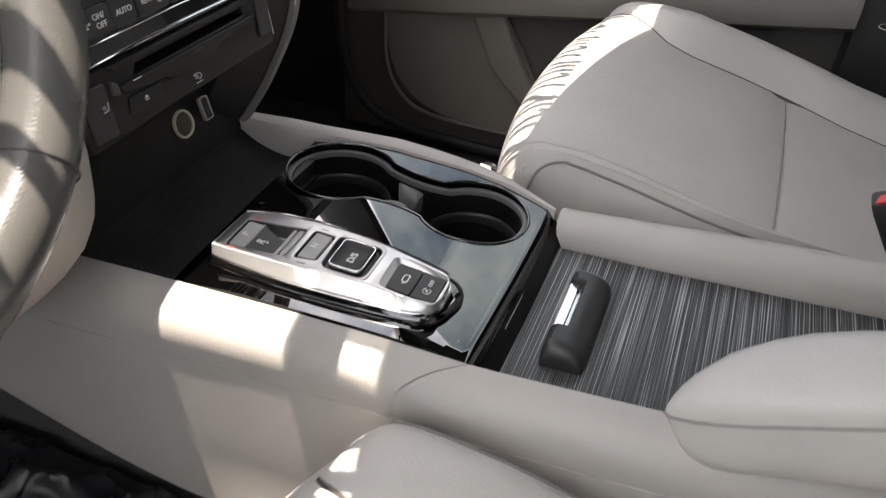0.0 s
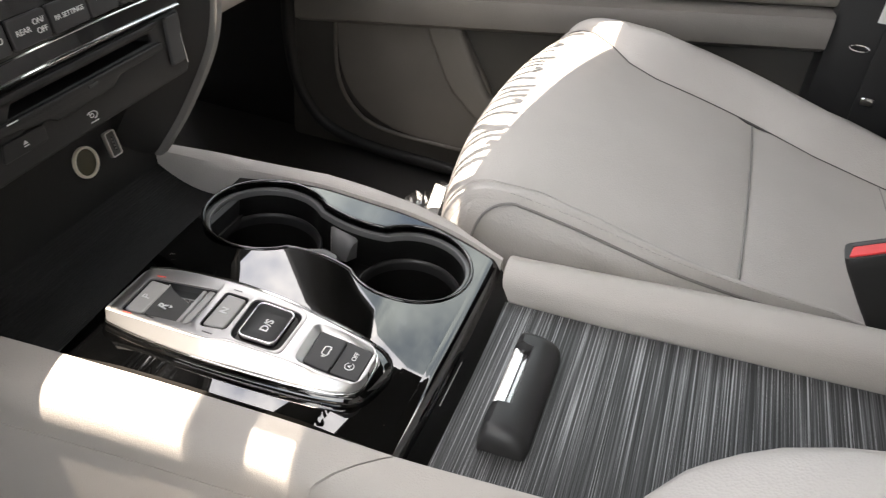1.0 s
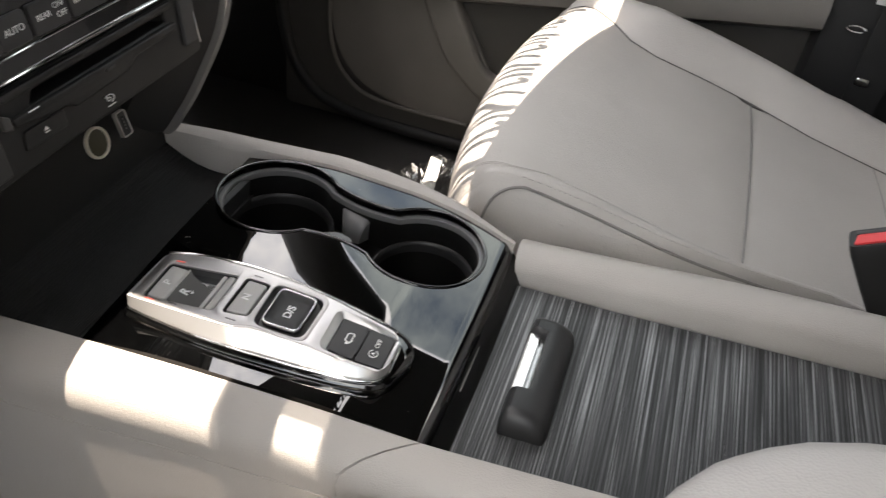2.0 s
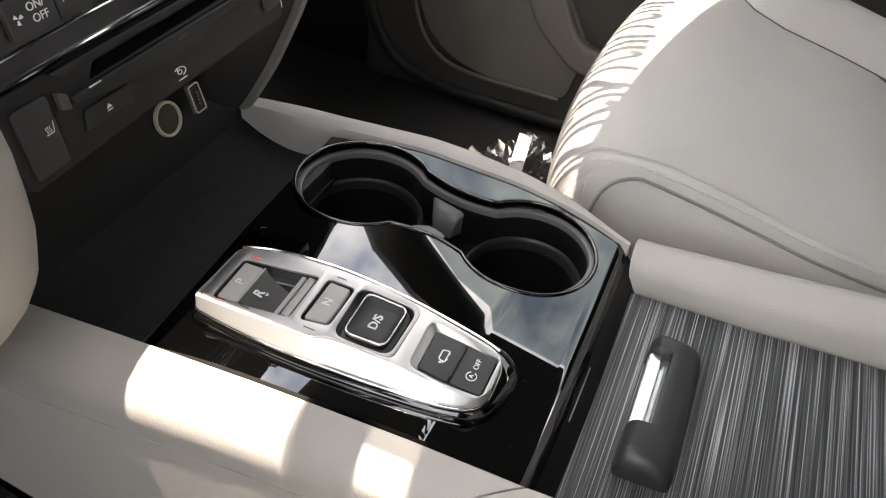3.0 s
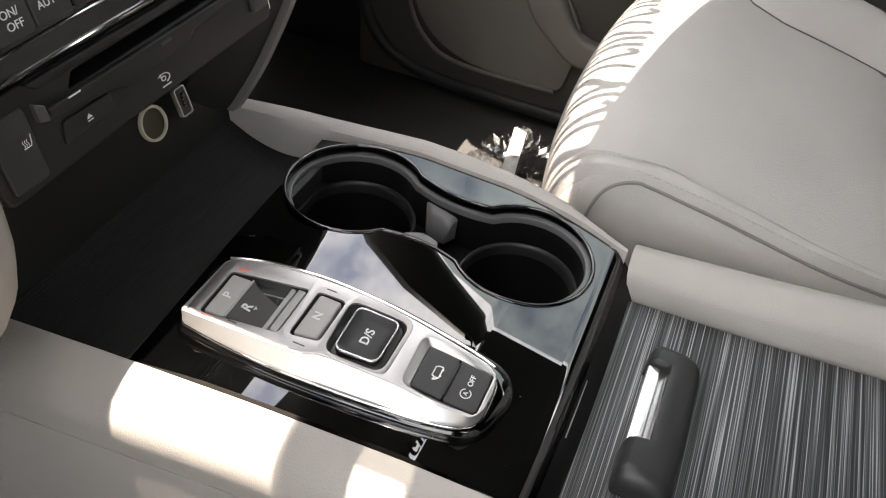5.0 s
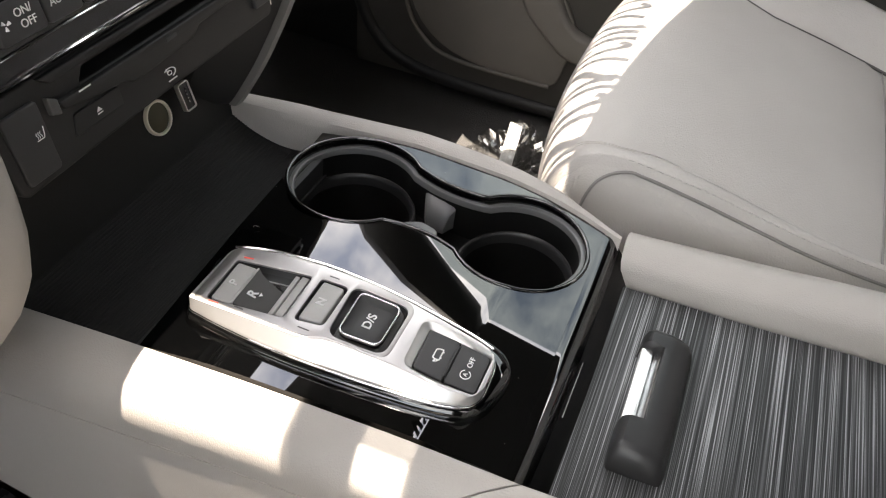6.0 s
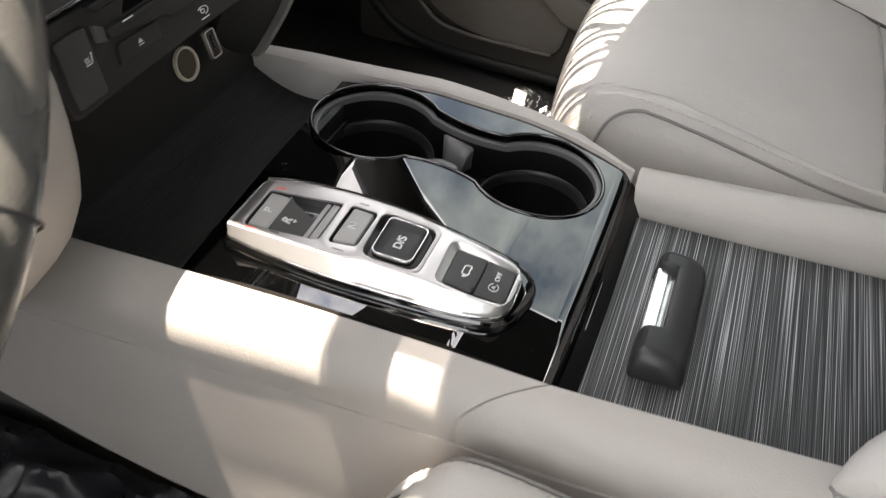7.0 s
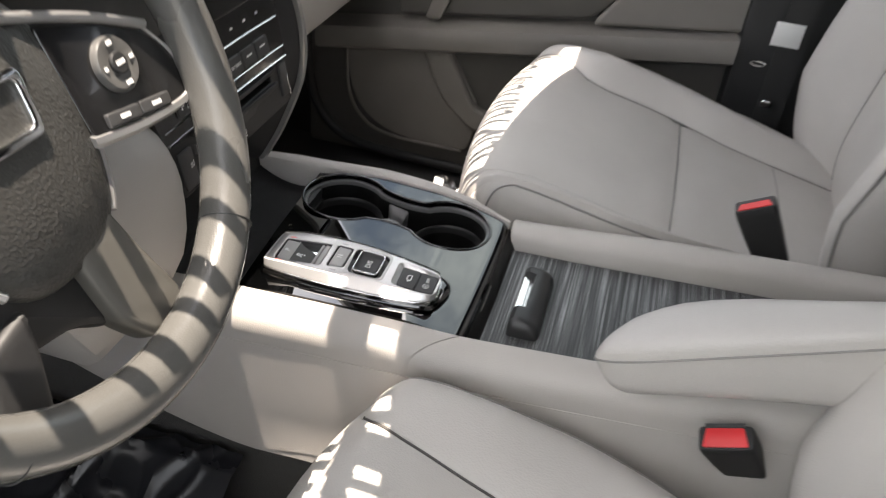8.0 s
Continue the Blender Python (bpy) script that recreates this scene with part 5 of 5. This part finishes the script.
part("handle_bracket", slab(rounded([(0.245, 0.43), (0.215, 0.43), (0.19, 0.50), (0.215, 0.52)], 0.008), 0.02, 0.03, 0.003), DOOR_GREY, door, at=ON_DOOR)
part("upper_trim", slab(rounded([(-0.06, 0.470), (-0.50, 0.530), (-0.50, 0.78), (-0.20, 0.78), (-0.130, 0.57)], 0.02), 0.0, 0.028, 0.008), DOOR_GREY, door, "taupe upper trim of the door", at=ON_DOOR)
structure("pillar_middle", box(0.10, 0.25, 1.14, 0.02, centre=(0.835, -0.435, 0.63)), BLACK, "black middle pillar trim with belt anchor", "pillar")
# unseen pillar, added and widened to keep left light off the passenger backrest
structure("pillar_middle_left", box(0.10, 0.30, 1.14, 0.02, centre=(-0.745, -0.40, 0.63)), BLACK, "unseen driver-side middle pillar, widened to block light", "pillar")
belt = thing("seat_belt", "dark seat belt with bright guide hanging by the pillar", "seat belt")
part("webbing", loft([[(0.772, -0.372, z), (0.770, -0.372, z), (0.770, -0.418, z), (0.772, -0.418, z)] for z in (0.14, 0.5, 1.1)]), BLACK, belt)
part("anchor", tube([(0.768, -0.352 - 0.012 * math.cos(a), 0.470 + 0.004 * math.sin(a)) for a in stations(0, 5.9, 14)], 0.0013, 6), CHROME, belt, "small chrome anchor loop")
part("latch", box(0.006, 0.018, 0.012, 0.003, centre=(0.765, -0.385, 0.405)), CHROME, belt)
tagged(part("paper_tag", box(0.002, 0.046, 0.040, 0.0006, centre=(0.7665, -0.383, 0.526)), WHITE_CARD), "white card tag hanging on the seat belt", "tag")

# ---- footwells ----
structure("wall_front", box(1.66, 0.05, 0.75, 0.01, centre=(MID, 0.86, 0.45)), CARPET, "dark carpeted footwell wall", "wall")
# unseen stand-in wall, its height set to hold back light from the left
structure("wall_left", box(0.06, 1.6, 0.52, 0.02, centre=(-0.74, 0.06, 0.30)), DOOR_GREY, "unseen taupe wall added to cut light from the driver side", "wall")
structure("wall_right", box(0.06, 2.2, 0.7, 0.02, centre=(0.91, -0.3, 0.42)), DARK, "dark inner side of the car body", "wall")
# unseen walls, added in place of rear windows to cut the light inside
structure("wall_right_rear", box(0.05, 0.98, 0.47, 0.02, centre=(0.86, -1.05, 0.98)), DARK, "unseen dark side wall added to darken the rear cabin", "wall")
structure("wall_left_rear", box(0.05, 1.00, 1.15, 0.02, centre=(-0.74, -1.06, 0.64)), DARK, "unseen dark side wall added to darken the rear cabin", "wall")
structure("wall_back", box(1.66, 0.05, 1.15, 0.02, centre=(MID, -1.55, 0.65)), DARK, "unseen dark wall closing the cabin behind", "wall")
structure("floor_tunnel", loft([[(x, y, z) for x, z in ((-0.072, 0.08), (-0.068, 0.20), (-0.062, 0.30), (0.215, 0.30), (0.235, 0.24), (0.26, 0.08))] for y in (-0.9, 0.2, 0.84)]), CARPET, "charcoal carpet over the tunnel", "floor")


def crumple(nx, ny, w, d, seed, height, size):
    """A creased sheet."""
    bm = bmesh.new()
    grid = [[bm.verts.new((w * (i / nx - 0.5), d * (j / ny - 0.5), 0)) for i in range(nx + 1)] for j in range(ny + 1)]
    for j in range(ny):
        for i in range(nx):
            bm.faces.new((grid[j][i], grid[j][i + 1], grid[j + 1][i + 1], grid[j + 1][i]))
    for v in bm.verts:
        p = Vector((v.co.x * size, v.co.y * size, seed))
        v.co.z = height * (max(0.0, 1 - 9 * abs(noise.noise(p))) + 0.5 * max(0.0, 1 - 8 * abs(noise.noise(p * 1.9 + Vector((5, 2, 1))))) + 0.4 * abs(noise.noise(p * 0.6)))
    return bm


mat_sheet = crumple(170, 170, 0.62, 0.60, 3.1, 0.007, 9)
for v in mat_sheet.verts:
    v.co.z += 0.115 * max(0.0, min(1.0, (v.co.x - 0.02) / 0.26)) ** 1.3  # rises towards the tunnel
FILM = material("dark protective film", (0.020, 0.021, 0.025), 0.30, grain=0.0006, grain_size=60, mottle=0.3)
tagged(part("floor_mat", mat_sheet, FILM, at=pose(-0.395, 0.475, 0.088)), "creased dark protective film over the driver floor mat", "floor mat")
CLEAR = bpy.data.materials.new("clear plastic film")
CLEAR.use_nodes = True
cn, cl = CLEAR.node_tree.nodes, CLEAR.node_tree.links
thin, gleam, veil = cn.new("ShaderNodeBsdfTransparent"), cn.new("ShaderNodeBsdfGlossy"), cn.new("ShaderNodeMixShader")
thin.inputs["Color"].default_value = (0.94, 0.94, 0.94, 1)
gleam.inputs["Roughness"].default_value, veil.inputs[0].default_value = 0.10, 0.15
cl.new(thin.outputs[0], veil.inputs[1])
cl.new(gleam.outputs[0], veil.inputs[2])
cl.new(veil.outputs[0], cn["Material Output"].inputs["Surface"])
bag = bmesh.new()
bmesh.ops.create_icosphere(bag, subdivisions=5, radius=1.0)
for v in bag.verts:
    q = v.co.copy()
    k = 1 + 0.30 * noise.noise(q * 1.7) + 0.42 * (abs(noise.noise(q * 3.4 + Vector((3, 1, 7)))) - 0.25) + 0.34 * (abs(noise.noise(q * 7.3)) - 0.2) + 0.16 * abs(noise.noise(q * 15.0))
    v.co = Vector((q.x * 0.092 * k, q.y * 0.066 * k, max(-0.034, q.z * 0.048 * k)))
wrap = tagged(part("plastic_bag", bag, CLEAR, smooth=False, at=pose(0.618, 0.142, 0.119)), "crumpled clear plastic bag on the passenger floor", "plastic bag")
tagged(part("strap_tag", box(0.168, 0.019, 0.0025, 0.0008, centre=(-0.084, 0, 0)), WHITE_CARD, at=pose(0.694, 0.161, 0.158, 0, -1, 9.5)), "white card strip lying on the plastic bag", "tag")

# ---- mirror, windscreen, lettering and added sun blockers ----
mirror = thing("rear_view_mirror", "black rear view mirror under the roof edge", "mirror")
MIRROR_AT = pose(MID, 0.160, 1.085, 90 - 6, 0, 0)
part("housing", slab(rounded([(-0.145, -0.024), (0.145, -0.024), (0.15, 0.026), (-0.15, 0.026)], 0.02), -0.034, 0.0, 0.008), BLACK, mirror, at=MIRROR_AT)
part("mirror_glass", slab(rounded([(-0.137, -0.018), (0.137, -0.018), (0.142, 0.020), (-0.142, 0.020)], 0.015), 0.0, 0.002, 0.0005), CHROME, mirror, "mirror glass", at=MIRROR_AT)
part("sensor_cover", loft([[(MID + 0.042 + sx * w, y, screen_z(y) - d) for sx, d in ((-1, 0.003), (-0.85, 0.035), (0.85, 0.035), (1, 0.003))] for y, w in ((0.132, 0.122), (0.20, 0.126), (0.30, 0.126), (0.34, 0.120), (0.37, 0.108))]), BLACK, mirror, "black camera cover under the windscreen")
part("stem", tube([(MID, 0.195, 1.09), (MID, 0.225, 1.11), (MID, 0.245, screen_z(0.245) - 0.004)], 0.009, 10), BLACK, mirror)
# unseen board, added and shaped to darken the sky mirrored in the lacquer
visor = thing("blocking_visor", "unseen dark visor added along the windscreen to block sky and sun", "sun visor")
part("blocking_board", slab(rounded([(0.300, 0.186), (0.380, 0.172), (0.640, 0.172), (0.640, 0.315), (0.470, 0.372), (0.300, 0.392)], 0.015), -0.006, 0.006, 0.004), ROOF_LINING, visor, at=Matrix.Translation((0, 0, screen_z(0) - 0.016)) @ Matrix(((1, 0, 0, 0), (0, 1, 0, 0), (0, -0.44, 1, 0), (0, 0, 0, 1))))
part("visor_pivot", tube([(0.60, 0.226, screen_z(0.226) - 0.012), (0.655, 0.18, screen_z(0.18) - 0.012), (0.68, 0.12, 1.198)], 0.006, 8), BLACK, visor, "black visor pivot arm")
GLASS = bpy.data.materials.new("windscreen glass")
GLASS.use_nodes = True
gn, gl = GLASS.node_tree.nodes, GLASS.node_tree.links
clear, shine, blend = gn.new("ShaderNodeBsdfTransparent"), gn.new("ShaderNodeBsdfGlossy"), gn.new("ShaderNodeMixShader")
shine.inputs["Roughness"].default_value, blend.inputs[0].default_value = 0.02, 0.05
gl.new(clear.outputs[0], blend.inputs[1])
gl.new(shine.outputs[0], blend.inputs[2])
gl.new(blend.outputs[0], gn["Material Output"].inputs["Surface"])
pane = structure("windscreen", loft([[(x, max(y, header(x) - 0.004), screen_z(max(y, header(x) - 0.004)) + dz) for x in stations(MID - 0.79, MID + 0.79, 12)] for y, dz in ((0.10, 0.004), (0.84, 0.004))], closed=False, caps=False), GLASS, "clear sloping windscreen", "windscreen")
pane.visible_shadow = False
TINTED = GLASS.copy()
TINTED.name = "tinted window glass"
for node in TINTED.node_tree.nodes:
    if node.type == "BSDF_TRANSPARENT":
        node.inputs["Color"].default_value = (0.33, 0.375, 0.375, 1)
side_pane = structure("window_1", loft([[(0.846, y, 0.74), (0.82, y, 0.90), (0.795, y, 1.05), (0.774, y, 1.228)] for y in (-0.56, -0.2, 0.06)] + [[(0.846, 0.56, 0.76), (0.825, 0.44, 0.92), (0.80, 0.35, 1.04), (0.772, 0.26, 1.11)]], closed=False, caps=False), TINTED, "tinted passenger door window glass", "window")
# unseen pane, added to dim the skylight from the driver's side
structure("dimming_pane", loft([[(2 * MID - x, y, z) for x, z in ((0.846, 0.56), (0.846, 0.74), (0.82, 0.90), (0.795, 1.05), (0.774, 1.228))] for y in (-0.56, -0.2, 0.06)] + [[(2 * MID - 0.846, 0.56, 0.56), (2 * MID - 0.846, 0.56, 0.76), (2 * MID - 0.825, 0.44, 0.92), (2 * MID - 0.80, 0.35, 1.04), (2 * MID - 0.772, 0.26, 1.11)]], closed=False, caps=False), TINTED, "unseen tinted pane added to dim light from the driver side", "window")
pale = TINTED.copy()
pale.name = "light-dimming pane glass"
for node in pale.node_tree.nodes:
    if node.type == "BSDF_TRANSPARENT":
        node.inputs["Color"].default_value = (0.78, 0.81, 0.80, 1)
bpy.data.objects["dimming_pane"].data.materials[0] = pale
sticker = thing("windscreen_strokes", "dark unreadable lettering, with strokes added to band the sunlight", "sticker")
rng = random.Random(5)
tilt = math.atan(-0.44)


def ribbon(points, width):
    """A flat stroke along points in a plane."""
    pts = [Vector((p[0], p[1], 0)) for p in points]
    rows = []
    for i, p in enumerate(pts):
        d = (pts[min(i + 1, len(pts) - 1)] - pts[max(i - 1, 0)]).normalized()
        side = Vector((-d.y, d.x, 0)) * width / 2
        rows.append([p - side, p + side, p + side + Vector((0, 0, 0.0006)), p - side + Vector((0, 0, 0.0006))])
    return loft(rows)


STROKES = [
    [(0.009 * math.cos(a), 0.024 * math.sin(a)) for a in stations(0.3, 5.6, 20)],
    [(-0.007, -0.024), (-0.0068, 0.0), (-0.004, 0.018), (0.002, 0.024), (0.007, 0.018), (0.0075, -0.004), (0.007, -0.024)],
    [(0.008 * math.sin(2.6 * t), 0.026 * t) for t in stations(-1, 1, 14)],
    [(-0.003, -0.026), (0.001, 0.0), (0.004, 0.026)],
    [(0.0, -0.026), (0.0, 0.026)],
]
stroke_meshes = []
for points in STROKES:
    stroke = part("stroke", ribbon(points, 0.0092), BLACK, sticker, smooth=False)
    stroke_meshes.append(stroke.data)
    bpy.data.objects.remove(stroke)
spots = [(x, 0.162, 1.2, 1.0, rng.uniform(-8, 8), k % 4) for k, x in enumerate(stations(0.235, 0.70, 19))]
# rows from here are added to cut the sun on the wheel and driver seat
spots += [(x, 0.268, 1.7, 2.5, rng.uniform(38, 54), 3) for x in stations(-0.475, -0.165, 8)]
spots += [(x, 0.184, 1.1, w, rng.uniform(-12, 2), 3) for x, w in ((-0.182, 1.2), (-0.208, 1.5), (-0.234, 1.2), (-0.269, 1.5), (-0.297, 1.3), (-0.330, 1.5), (-0.359, 1.4), (-0.405, 2.4), (-0.450, 1.6), (-0.485, 1.6))]
spots += [(x, 0.156 - 0.15 * (-0.135 - x), 0.42, 2.7, rng.uniform(-3, 3), 4) for x in stations(-0.50, -0.115, 20)]
spots += [(x, 0.132 - 0.15 * (-0.135 - x), 0.7, w, rng.uniform(-3, 3), 4) for x, w in ((-0.117, 1.4), (-0.148, 1.5), (-0.188, 4.3), (-0.2265, 1.2), (-0.268, 4.8), (-0.32, 3.5), (-0.37, 4.5), (-0.43, 4.5))]
for x, y, tall, wide, turn, kind in spots:
    stroke = new("stroke", stroke_meshes[kind])
    stroke.parent = sticker
    stroke.matrix_basis = Matrix.Translation((x, y, screen_z(y) - 0.002)) @ Euler((tilt, 0, radians(turn))).to_matrix().to_4x4() @ Matrix.Diagonal((wide * rng.uniform(0.85, 1.15), tall * rng.uniform(0.85, 1.1), 1, 1))
# an unseen film with a cut-out, added to half-shade the sill's second sun patch
VEIL = GLASS.copy()
VEIL.name = "grey translucent film"
for node in VEIL.node_tree.nodes:
    if node.type == "BSDF_TRANSPARENT":
        node.inputs["Color"].default_value = (0.36, 0.36, 0.36, 1)
DIMMING_AT = Matrix.Translation((0, 0, screen_z(0) - 0.004)) @ Matrix(((1, 0, 0, 0), (0, 1, 0, 0), (0, -0.44, 1, 0), (0, 0, 0, 1)))
tagged(part("dimming_film", slab(rounded([(-0.082, 0.128), (-0.020, 0.128), (-0.020, 0.206), (-0.082, 0.206)], 0.006), 0, 0.0006, 0.0001, [rounded([(-0.069, 0.142), (-0.052, 0.142), (-0.053, 0.177), (-0.068, 0.177)], 0.003)]), VEIL, at=DIMMING_AT), "unseen grey film with a cut-out, added to dim a sun patch", "sticker")
